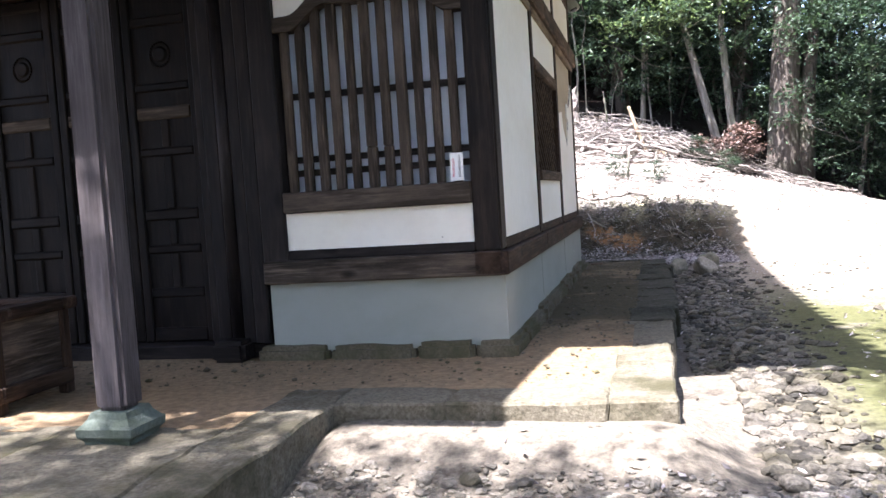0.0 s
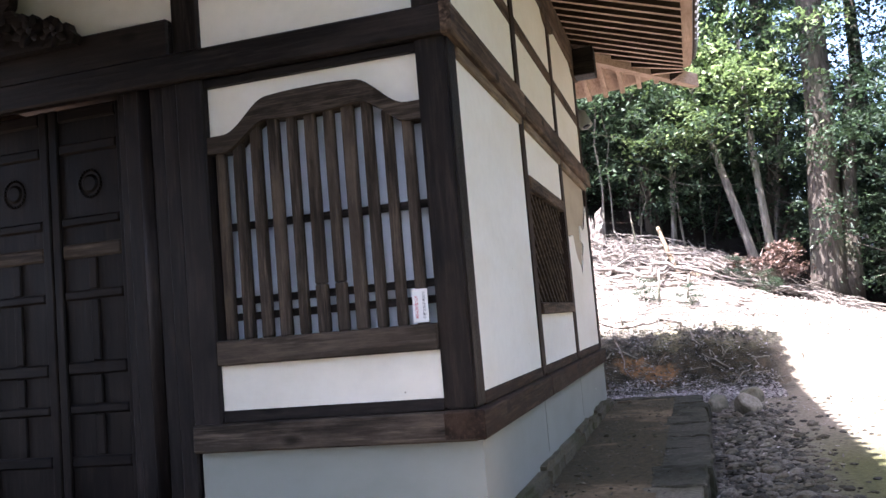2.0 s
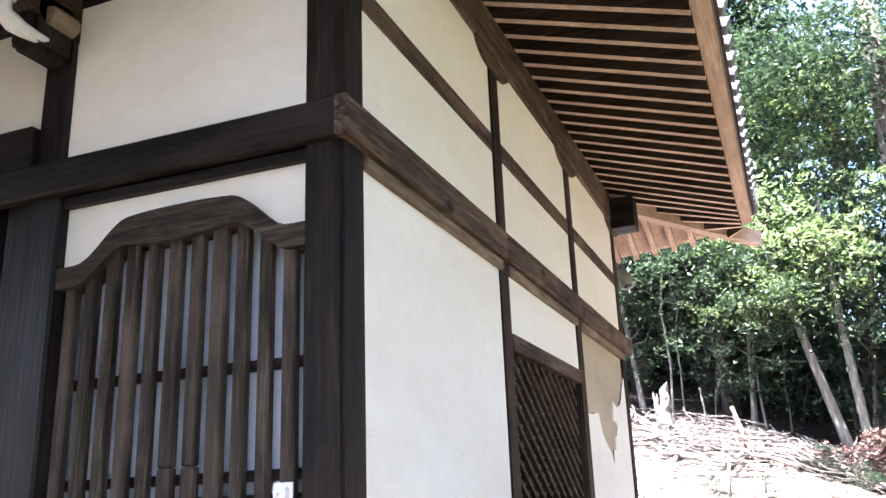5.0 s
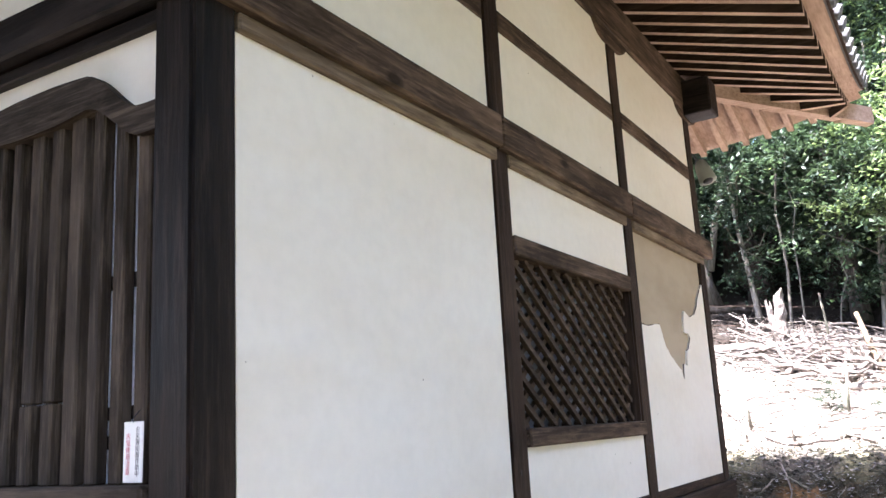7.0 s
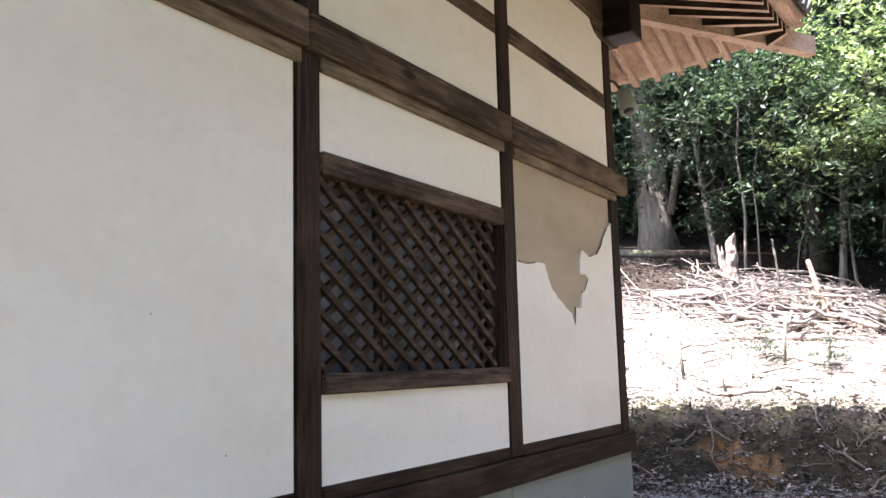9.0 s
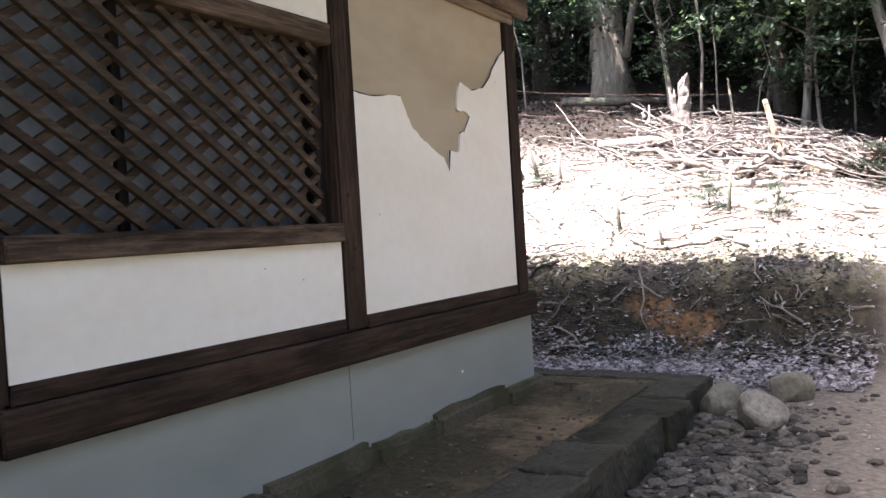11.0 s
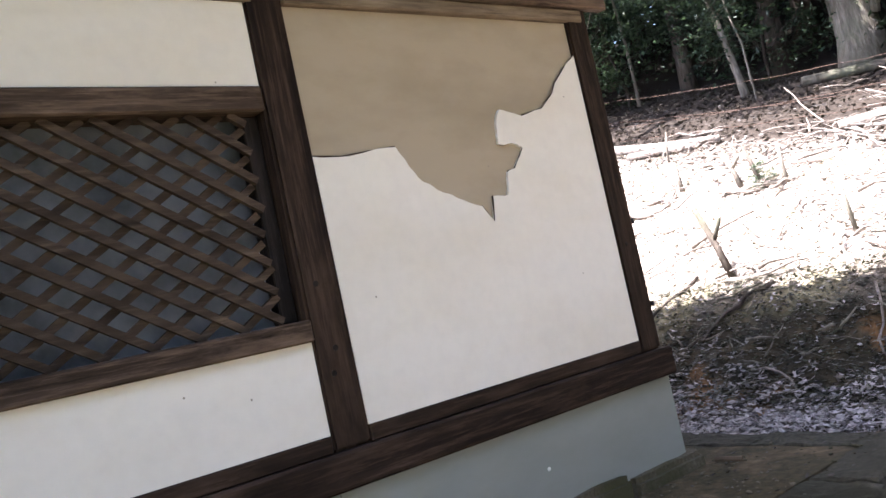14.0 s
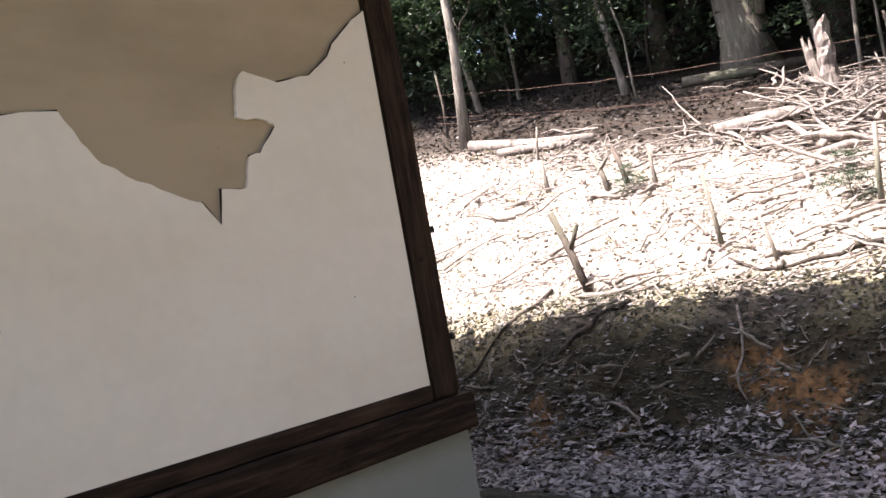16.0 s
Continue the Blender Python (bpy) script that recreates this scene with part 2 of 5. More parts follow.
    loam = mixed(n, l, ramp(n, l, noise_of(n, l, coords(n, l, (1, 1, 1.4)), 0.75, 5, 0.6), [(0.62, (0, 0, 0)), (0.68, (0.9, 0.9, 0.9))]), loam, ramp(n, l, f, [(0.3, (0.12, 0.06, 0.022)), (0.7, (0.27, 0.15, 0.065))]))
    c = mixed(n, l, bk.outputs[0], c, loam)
    # yellowing moss along the brow of the bank
    brow = n.new("ShaderNodeMapRange")
    brow.inputs["From Min"].default_value, brow.inputs["From Max"].default_value = 13.85, 14.2
    l.new(sep.outputs["Y"], brow.inputs["Value"])
    brow_on = n.new("ShaderNodeMath")
    brow_on.operation = "MULTIPLY"
    l.new(brow.outputs[0], brow_on.inputs[0])
    l.new(ramp(n, l, noise_of(n, l, v, 1.3, 5, 0.6), [(0.42, (0, 0, 0)), (0.56, (0.8, 0.8, 0.8))]), brow_on.inputs[1])
    brow_x = n.new("ShaderNodeMath")
    brow_x.operation = "MULTIPLY"
    l.new(brow_on.outputs[0], brow_x.inputs[0])
    l.new(bank_shade.outputs[0], brow_x.inputs[1])
    c = mixed(n, l, brow_x.outputs[0], c, ramp(n, l, f, [(0.3, (0.10, 0.095, 0.035)), (0.7, (0.30, 0.27, 0.13))]))
    up = n.new("ShaderNodeMapRange")
    up.inputs["From Min"].default_value, up.inputs["From Max"].default_value = 13.9, 14.9
    l.new(sep.outputs["Y"], up.inputs["Value"])
    wob = n.new("ShaderNodeMath")
    wob.operation = "MULTIPLY"
    l.new(up.outputs[0], wob.inputs[0])
    l.new(ramp(n, l, h, [(0.3, (0.45, 0.45, 0.45)), (0.5, (1, 1, 1))]), wob.inputs[1])
    c = mixed(n, l, wob.outputs[0], c, litter)
    # tree shade painted in: the floor darkens where the wood begins
    tree_shade = n.new("ShaderNodeMapRange")
    tree_shade.inputs["From Min"].default_value, tree_shade.inputs["From Max"].default_value = 16.75, 17.6
    l.new(sep.outputs["Y"], tree_shade.inputs["Value"])
    c = mixed(n, l, tree_shade.outputs[0], c, ramp(n, l, f, [(0.3, (0.012, 0.009, 0.007)), (0.7, (0.045, 0.034, 0.026))]))
    l.new(c, b.inputs["Base Color"])
    bump(n, l, b, f, 0.7, 0.04)
    return m


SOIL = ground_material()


def bark(name, a, bcol, moss):
    m, n, l, b = material(name, 0.9)
    v = piece_shift(n, l, coords(n, l, (7, 7, 1.2)))
    f = noise_of(n, l, v, 3.0, 8, 0.7)
    g = noise_of(n, l, coords(n, l, (1, 1, 1)), 1.6, 4)
    c = ramp(n, l, f, [(0.35, a), (0.65, bcol)])
    c = mixed(n, l, ramp(n, l, g, [(0.5, (0, 0, 0)), (0.7, (0.6, 0.6, 0.6))]), c, moss)
    l.new(c, b.inputs["Base Color"])
    bump(n, l, b, f, 0.9, 0.03)
    return m


BARK = bark("cedar_bark", (0.045, 0.036, 0.029), (0.13, 0.108, 0.09), (0.08, 0.095, 0.06))
PALE_BARK = bark("pale_bark", (0.10, 0.088, 0.072), (0.25, 0.225, 0.19), (0.11, 0.13, 0.08))
DARK_BARK = bark("dark_bark", (0.025, 0.02, 0.017), (0.075, 0.06, 0.05), (0.05, 0.06, 0.035))
STUMP_WOOD = bark("weathered_stump_wood", (0.09, 0.074, 0.064), (0.31, 0.27, 0.24), (0.20, 0.17, 0.145))
DEADWOOD = bark("dead_wood", (0.10, 0.083, 0.072), (0.32, 0.283, 0.252), (0.20, 0.17, 0.145))


def leaf_material(name, a, bcol, trans=0.35):
    m, n, l, b = material(name, 0.45)
    b.inputs["Specular IOR Level"].default_value = 0.4
    oi = n.new("ShaderNodeObjectInfo")
    geo = n.new("ShaderNodeNewGeometry")
    c = ramp(n, l, geo.outputs["Random Per Island"], [(0.0, a), (0.6, bcol), (1.0, tuple(x * 1.5 for x in bcol))])
    c = mixed(n, l, 1.0, c, ramp(n, l, oi.outputs["Random"], [(0.0, (0.7, 0.75, 0.8)), (0.5, (1.0, 1.0, 1.0)), (1.0, (1.3, 1.25, 1.15))]), "MULTIPLY")
    l.new(c, b.inputs["Base Color"])
    t, mx = n.new("ShaderNodeBsdfTranslucent"), n.new("ShaderNodeMixShader")
    l.new(mixed(n, l, 1.0, c, (1.15, 1.25, 0.9), "MULTIPLY"), t.inputs["Color"])
    mx.inputs[0].default_value = trans
    l.new(b.outputs[0], mx.inputs[1])
    l.new(t.outputs[0], mx.inputs[2])
    l.new(mx.outputs[0], n["Material Output"].inputs["Surface"])
    return m


LEAF = leaf_material("evergreen_leaf", (0.012, 0.024, 0.016), (0.045, 0.071, 0.044), 0.34)
YOUNG = leaf_material("young_leaf", (0.07, 0.10, 0.05), (0.17, 0.225, 0.115), 0.45)
DEAD_LEAF = leaf_material("dead_leaf", (0.06, 0.048, 0.046), (0.32, 0.278, 0.272), 0.1)
BLEACHED_LEAF = leaf_material("bleached_leaf", (0.14, 0.115, 0.10), (0.37, 0.325, 0.29), 0.1)
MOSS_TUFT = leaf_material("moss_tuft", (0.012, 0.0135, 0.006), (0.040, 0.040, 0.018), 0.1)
# brown leaves darkened to go with the painted shade on the forest floor
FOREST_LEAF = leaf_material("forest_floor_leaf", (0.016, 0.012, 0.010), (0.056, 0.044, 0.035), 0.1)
RED_LEAF = leaf_material("withered_leaf", (0.045, 0.027, 0.022), (0.115, 0.070, 0.056), 0.12)
WHITE_PAINT, _n, _l, _b = material("white_lime_paint", 0.7)
_l.new(ramp(_n, _l, noise_of(_n, _l, None, 6), [(0.3, (0.70, 0.685, 0.65)), (0.6, (0.82, 0.81, 0.78))]), _b.inputs["Base Color"])
SIGN, _n, _l, _b = material("sign_plastic", 0.4)
_b.inputs["Base Color"].default_value = (0.8, 0.8, 0.8, 1)
INK, _n, _l, _b = material("black_ink", 0.6)
_b.inputs["Base Color"].default_value = (0.03, 0.03, 0.04, 1)
RED_INK, _n, _l, _b = material("red_ink", 0.6)
_b.inputs["Base Color"].default_value = (0.55, 0.05, 0.07, 1)
RUST, _n, _l, _b = material("rusty_wire", 0.8, 0.3)
_l.new(ramp(_n, _l, noise_of(_n, _l, None, 40), [(0.3, (0.05, 0.03, 0.024)), (0.7, (0.13, 0.085, 0.065))]), _b.inputs["Base Color"])
IRON, _n, _l, _b = material("black_iron", 0.55, 0.6)
_b.inputs["Base Color"].default_value = (0.03, 0.03, 0.032, 1)

# ---- mesh helpers ----


def link(name, bm, mat, parent=None, label="", smooth=False):
    me = bpy.data.meshes.new(name)
    bm.to_mesh(me)
    bm.free()
    me.materials.append(mat)
    if smooth:
        for p in me.polygons:
            p.use_smooth = True
    ob = new(name, me)
    ob.parent = parent
    if label:
        tagged(ob, label)
    return ob


def part(name, bm, mat, parent, label="", smooth=False):
    return link(name, bm, mat, parent, label, smooth)


def thing(name, label, category, group="", kind="", at=(0, 0, 0)):
    ob = new(name)
    ob.location = at
    return tagged(ob, label, category, group, kind)


def box_bm(x0, x1, y0, y1, z0, z1, bev=0.006):
    bm = bmesh.new()
    bmesh.ops.create_cube(bm, size=1.0, matrix=Matrix.Translation(((x0 + x1) / 2, (y0 + y1) / 2, (z0 + z1) / 2)) @ Matrix.Diagonal((x1 - x0, y1 - y0, z1 - z0, 1)))
    if bev:
        bmesh.ops.bevel(bm, geom=bm.edges[:], offset=bev, segments=2 if bev > 0.012 else 1, affect="EDGES")
    return bm


def beam(parent, name, mats, x0, x1, y0, y1, z0, z1, bev=0.006, label=""):
    """A squared timber, with the grain along its length and slightly uneven faces."""
    size = (x1 - x0, y1 - y0, z1 - z0)
    ax = "xyz"[size.index(max(size))]
    return part(name, box_bm(x0, x1, y0, y1, z0, z1, bev), mats[ax] if isinstance(mats, dict) else mats, parent, label)


def tube(bm, pts, radii, sides=7, rough=0.0, seed=0):
    """A tapering limb through the points."""
    rnd = random.Random(seed)
    rings = []
    pts = [Vector(p) for p in pts]
    for i, (p, r) in enumerate(zip(pts, radii)):
        d = (pts[min(i + 1, len(pts) - 1)] - pts[max(i - 1, 0)]).normalized()
        side = d.cross(Vector((0.31, 0.95, 0.05))).normalized()
        up = d.cross(side)
        rings.append([bm.verts.new(p + (side * math.cos(a) + up * math.sin(a)) * r * (1 + rough * rnd.uniform(-1, 1))) for a in (2 * math.pi * k / sides for k in range(sides))])
    for a, b in zip(rings, rings[1:]):
        for k in range(sides):
            bm.faces.new((a[k], a[(k + 1) % sides], b[(k + 1) % sides], b[k]))
    bm.faces.new(rings[0][::-1])
    bm.faces.new(rings[-1])


def wiggle(p0, p1, n, amount, rnd):
    p0, p1 = Vector(p0), Vector(p1)
    out = []
    for i in range(n + 1):
        f = i / n
        w = amount * math.sin(math.pi * f) if 0 < i < n else 0
        out.append(p0.lerp(p1, f) + Vector((rnd.uniform(-1, 1), rnd.uniform(-1, 1), rnd.uniform(-1, 1))) * w)
    return out


def band_bm(xs, lows, highs, y0, y1):
    """A board in the front wall's plane between two curves, with thickness."""
    bm = bmesh.new()
    rows = []
    for x, a, b in zip(xs, lows, highs):
        rows.append([bm.verts.new(c) for c in ((x, y0, a), (x, y0, b), (x, y1, b), (x, y1, a))])
    for p, q in zip(rows, rows[1:]):
        for k in range(4):
            bm.faces.new((p[k], q[k], q[(k + 1) % 4], p[(k + 1) % 4]))
    bm.faces.new(rows[0])
    bm.faces.new(rows[-1][::-1])
    bmesh.ops.recalc_face_normals(bm, faces=bm.faces[:])
    return bm


def step(e0, e1, v):
    f = min(1.0, max(0.0, (v - e0) / (e1 - e0)))
    return f * f * (3 - 2 * f)


# ---- ground ----


def ground_h(x, y):
    low = 0.07 + 0.10 * step(3.5, 6.0, y) + 0.10 * step(9.0, 13.0, y) + 0.02 * noise.noise(Vector((x * 0.8, y * 0.8, 0)))
    low += 0.19 * step(3.1, 3.95, y) * step(5.0, 4.0, y) * step(0.5, 0.0, x) * step(-1.9, -1.5, x)
    low += 0.05 * step(2.5, 6.0, x) * step(4, 9, y)
    low -= 0.07 * step(0.75, 0.25, x) * step(5.0, 6.5, y) * step(12.6, 11.5, y)
    up = 1.22 + 0.345 * (min(y, 22) - 14.4) + (0.32 - 0.14 * step(0, 6, x)) * (min(max(y, 22), 50) - 22)
    up += 0.19 * max(0.0, -1.5 - max(x, -12)) * step(14.0, 17.2, y)
    up -= 0.28 * max(0.0, min(x, 12) + 1.5) * step(14.0, 19.5, y) + 0.14 * max(0.0, min(x, 6) - 0.4)
    up -= 0.12 * (1 - step(14.4, 15.7, y))
    up += 0.05 * noise.noise(Vector((x * 1.1, y * 1.1, 3))) + 0.03 * noise.noise(Vector((x * 4, y * 4, 7)))
    edge = 0.25 * noise.noise(Vector((x * 0.7, 0, 5))) + 0.10 * noise.noise(Vector((x * 3, y, 5)))
    edge += 0.5 * max(0, -x - 2.2) * 0.35
    s = step(12.75 + edge, 14.35 + edge + 1.4 * step(1.6, 4.5, x), y)
    z = low + (up - low) * s
    z += (0.09 * noise.noise(Vector((x * 1.9, y * 1.9, 9))) + 0.07 * noise.noise(Vector((x * 5.3, y * 5.3, 4))) + 0.055 * noise.noise(Vector((x * 11, y * 8, 2)))) * min(1, s * (1 - s) * 4)
    return max(z, low)


def spread(a, b, stepsize, far, growth=1.35):
    out = list(np.arange(a, b + stepsize / 2, stepsize))
    d = stepsize
    while out[-1] < far:
        d *= growth
        out.append(out[-1] + d)
    d, head = stepsize, [a]
    while head[-1] > -far:
        d *= growth
        head.append(head[-1] - d)
    return head[:0:-1] + out


gx, gy = spread(-8.0, 6.0, 0.085, 400), spread(1.0, 20.0, 0.075, 400)
verts = [(x, y, ground_h(x, y)) for y in gy for x in gx]
w = len(gx)
faces = [(j * w + i, j * w + i + 1, (j + 1) * w + i + 1, (j + 1) * w + i) for j in range(len(gy) - 1) for i in range(w - 1)]
me = bpy.data.meshes.new("ground")
me.from_pydata(verts, [], faces)
me.materials.append(SOIL)
me.shade_smooth()
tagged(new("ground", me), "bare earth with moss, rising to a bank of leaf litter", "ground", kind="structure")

# ---- stone platform ----
TOP = 0.36
FAR = 12.0                    # far end of the terrace
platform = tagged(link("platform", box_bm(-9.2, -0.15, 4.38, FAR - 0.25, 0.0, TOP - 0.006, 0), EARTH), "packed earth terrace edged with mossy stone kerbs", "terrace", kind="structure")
part("porch_floor", box_bm(-6.7, -1.95, 3.55, 4.379, 0.0, TOP - 0.007, 0), EARTH, platform)


def kerb(x0, x1, y0, y1, seed):
    """A rough-hewn kerb stone; the old ones along the side are more broken."""
    rnd = random.Random(seed)
    old = y0 > 6.0
    top = TOP + (rnd.uniform(-0.022, 0.006) if old else rnd.uniform(-0.004, 0.003))
    g = 0.007 if old else -0.003
    bm = box_bm(x0 + (g if x1 - x0 > y1 - y0 else 0), x1 - (g if x1 - x0 > y1 - y0 else 0), y0 + (g if y1 - y0 > x1 - x0 else 0), y1 - (g if y1 - y0 > x1 - x0 else 0), -0.05, top, 0.012)
    bmesh.ops.subdivide_edges(bm, edges=bm.edges[:], cuts=9, use_grid_fill=True)
    rough = 1.6 if old else 1.0
    for v in bm.verts:
        p = v.co * 3.0 + Vector((seed * 1.7, 0, 0)) * (1 if old else 0)
        v.co += (noise.noise_vector(p) * 0.016 + noise.noise_vector(p * 3.3) * 0.011 + noise.noise_vector(p * 9) * 0.006) * rough
        v.co.z = min(v.co.z, top + 0.004 + (0.012 if old else 0.004) * noise.noise(p * 2))
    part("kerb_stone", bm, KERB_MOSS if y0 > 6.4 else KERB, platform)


y, k = 4.07, 0
for length in (1.5, 0.95, 0.7, 0.85, 0.6, 0.75, 0.55, 0.7, 0.5, FAR - 11.17):
    out = 0.11 * step(4.6, 9.2, y + length / 2)
    rr = random.Random(k + 300)
    kerb(-0.24 + out * 0.6 + rr.uniform(-0.03, 0.02), 0.09 + out + (rr.uniform(-0.025, 0.025) if y > 6 else 0), y, y + length, k)
    y, k = y + length, k + 1
x = 0.09 - 0.33
for length in (0.8, 0.6):
    kerb(x - length, x, 4.05, 4.39, k)
    x, k = x - length, k + 1
kerb(-1.97, -1.63, 3.3, 4.39, 20)
kerb(-1.97, -1.63, 2.2, 3.3, 21)
kerb(-1.97, -1.63, 1.2, 2.2, 22)
# mossy slabs paving the front of the porch
x = -1.97
for length in (0.85, 1.0, 0.95, 1.05, 0.9):
    for ya, yb in ((2.55, 3.62), (1.2, 2.55)):
        kerb(x - length, x, ya, yb, k)
        k += 1
    x -= length
x = -0.18
for length in (0.6, 0.75, 0.6, 0.9, 0.8):
    kerb(x - length, x, FAR - 0.28, FAR, k)
    x, k = x - length, k + 1

# ---- the hall ----
from mathutils.geometry import tessellate_polygon

hall = thing("temple_hall", "old timber-framed temple hall with white plaster panels and a tiled roof", "temple hall")
SX, FY = -0.91, 5.28          # outer faces of the posts: side wall, front wall
CX = -4.2                     # middle of the front
LX = 2 * CX - SX              # far side wall
BY = 11.30                    # back wall
POSTS_Y = [(5.28, 5.47), (7.240, 7.420), (9.172, 9.355), (11.14, 11.31)]

# foundation wall and its stones
for nm, a in (("foundation_wall", (LX + 0.03, SX - 0.03, FY + 0.03, FY + 0.20, 0.40, 0.872)),
              ("foundation_wall", (SX - 0.2, SX + 0.005, FY + 0.022, BY - 0.0, 0.40, 0.873)),
              ("foundation_wall", (LX + 0.03, SX - 0.2, BY - 0.2, BY - 0.03, 0.40, 0.872)),
              ("foundation_wall", (LX + 0.02, LX + 0.2, FY + 0.2, BY - 0.2, 0.40, 0.872))):
    if nm and a[3] - a[2] < 0.5 and a[2] < 6:
        part(nm, box_bm(-2.52, a[1], *a[2:], 0), MORTAR, hall)
        part(nm, box_bm(a[0], 2 * CX + 2.52, *a[2:], 0), MORTAR, hall)
    else:
        part(nm, box_bm(*a, 0), MORTAR, hall)


def base_stone(x0, x1, y0, y1, seed):
    rnd = random.Random(seed)
    bm = box_bm(x0, x1, y0, y1, 0.2, 0.455 + rnd.uniform(-0.02, 0.014), 0.03)
    bmesh.ops.subdivide_edges(bm, edges=bm.edges[:], cuts=3, use_grid_fill=True)
    for v in bm.verts:
        v.co += noise.noise_vector(v.co * 5.0) * 0.016 + noise.noise_vector(v.co * 14.0 + Vector((seed, 0, 0))) * 0.008
    part("base_stone", bm, BASE_STONE, hall)


y, k = FY - 0.06, 50
for length in (0.55, 0.95, 0.7, 1.05, 0.8, 0.6, 0.9, 0.62):
    base_stone(SX - 0.2, SX + 0.075, y + 0.006, min(y + length, BY + 0.09) - 0.006, k)
    y, k = y + length, k + 1
for a, b in ((-1.50, -1.115), (-2.1, -1.51), (-2.62, -2.11)):
    base_stone(a, b - 0.008, FY - 0.05, FY + 0.2, k)
    k += 1

# ground sills
for a, b in ((5.235, 7.352), (7.357, 11.345)):
    beam(hall, "sill_beam", BROWN, SX - 0.18, SX + 0.042, a, b, 0.872, 1.022, 0.01)
beam(hall, "sill_beam", GREYED, -2.53, SX - 0.001, FY - 0.045, FY + 0.12, 0.868, 1.02, 0.01)
beam(hall, "sill_beam", GREYED, LX, 2 * CX + 2.53, FY - 0.045, FY + 0.12, 0.868, 1.02, 0.01)

# posts
for i, (a, b) in enumerate(POSTS_Y):
    mats = CORNER if i == 0 else BROWN
    beam(hall, "post", mats, SX - (0.178 if i == 0 else 0.19), SX, a, b, 1.022, 4.36, 0.014)
for x in (-2.546, 2 * CX + 2.366, LX):
    beam(hall, "post", DARK, x, x + 0.18, FY, FY + 0.19, 0.86, 4.262, 0.012)

# side wall: rails, plaster and the window bay
XP = SX - 0.010
for i in range(3):
    a, b = POSTS_Y[i][1], POSTS_Y[i + 1][0]
    beam(hall, "bottom_rail", BROWN, SX - 0.16, SX - 0.002, a, b, 1.022, 1.093, 0.006)
    beam(hall, "upper_rail", WORN, SX - 0.16, SX - 0.003, a, b, 3.655, 3.785, 0.008)
    beam(hall, "tie_rail", STRAW, SX - 0.16, SX + 0.012, a, b + (0.04 if i < 2 else 0.12), 2.893, 2.962, 0.008)
    part("plaster_panel", box_bm(SX - 0.13, XP, a, b, 2.962, 3.655, 0), PLASTER, hall)
    part("plaster_panel", box_bm(SX - 0.13, XP, a, b, 3.785, 4.36, 0), PLASTER, hall)
    if i == 0:
        part("plaster_panel", box_bm(SX - 0.13, XP, a, b, 1.093, 2.893, 0), PLASTER, hall, "large white plaster panel with faint yellow stains")
for a, b in ((5.225, 7.29), (7.292, 9.262), (9.264, 11.455)):
    beam(hall, "nageshi_beam", WORN, SX - 0.02, SX + 0.048, a, b, 2.962, 3.135, 0.012)

# window bay
wy0, wy1 = POSTS_Y[1][1], POSTS_Y[2][0]
part("plaster_panel", box_bm(SX - 0.13, XP, wy0, wy1, 2.53, 2.893, 0), PLASTER, hall)
part("plaster_panel", box_bm(SX - 0.13, XP, wy0, wy1, 1.093, 1.472, 0), PLASTER, hall)
window = part("lattice_window", box_bm(SX - 0.185, SX - 0.165, wy0 + 0.02, wy1 - 0.02, 1.52, 2.48, 0), WINDOW_BACK, hall, "diagonal wooden lattice window over a pale board")
beam(window, "window_sill", WORN, SX - 0.15, SX + 0.02, wy0 + 0.002, wy1 + 0.004, 1.472, 1.563, 0.008)
beam(window, "window_head", WORN, SX - 0.15, SX + 0.012, wy0 + 0.002, wy1 - 0.002, 2.428, 2.532, 0.008)
beam(window, "window_jamb", DARK, SX - 0.15, SX - 0.075, wy1 - 0.075, wy1 - 0.002, 1.563, 2.428, 0.006)


LATH = wood("lath_cedar", "y", (0.015, 0.0095, 0.007), (0.046, 0.031, 0.022), (0.15, 0.107, 0.077), 0.75)


def diagonal_slat(y_low, up, xface, name):
    """One lath of the lattice, cut off at the window's frame."""
    z0, z1, yl, yr = 1.563, 2.428, wy0, wy1 - 0.075
    run = (z1 - z0) / 0.65
    ends = []
    for f in np.linspace(0, 1, 60):
        yy, zz = y_low + (run * f if up else run * (1 - f)), z0 + (z1 - z0) * f
        if yl <= yy <= yr:
            ends.append((yy, zz))
    if len(ends) < 3:
        return
    (ya, za), (yb, zb) = ends[0], ends[-1]
    d = Vector((0, yb - ya, zb - za)).normalized()
    nrm = Vector((0, -d.z, d.y)) * 0.0148
    bm = bmesh.new()
    ring = []
    for xx in (xface - 0.026, xface):
        for p in (Vector((xx, ya, za)) - nrm, Vector((xx, ya, za)) + nrm, Vector((xx, yb, zb)) + nrm, Vector((xx, yb, zb)) - nrm):
            ring.append(bm.verts.new(p))
    for f in ((0, 1, 2, 3), (7, 6, 5, 4), (0, 4, 5, 1), (1, 5, 6, 2), (2, 6, 7, 3), (3, 7, 4, 0)):
        bm.faces.new([ring[i] for i in f])
    bmesh.ops.recalc_face_normals(bm, faces=bm.faces[:])
    part(name, bm, LATH, window)


for i in range(-13, 19):
    diagonal_slat(wy0 + 0.178 * i, False, SX - 0.030, "lath")
    diagonal_slat(wy0 + 0.178 * i + 0.07, True, SX - 0.057, "lath")
for yy in (wy0 + 0.55,):
    beam(window, "stile", DARK, SX - 0.115, SX - 0.085, yy - 0.022, yy + 0.022, 1.563, 2.428, 0.004)

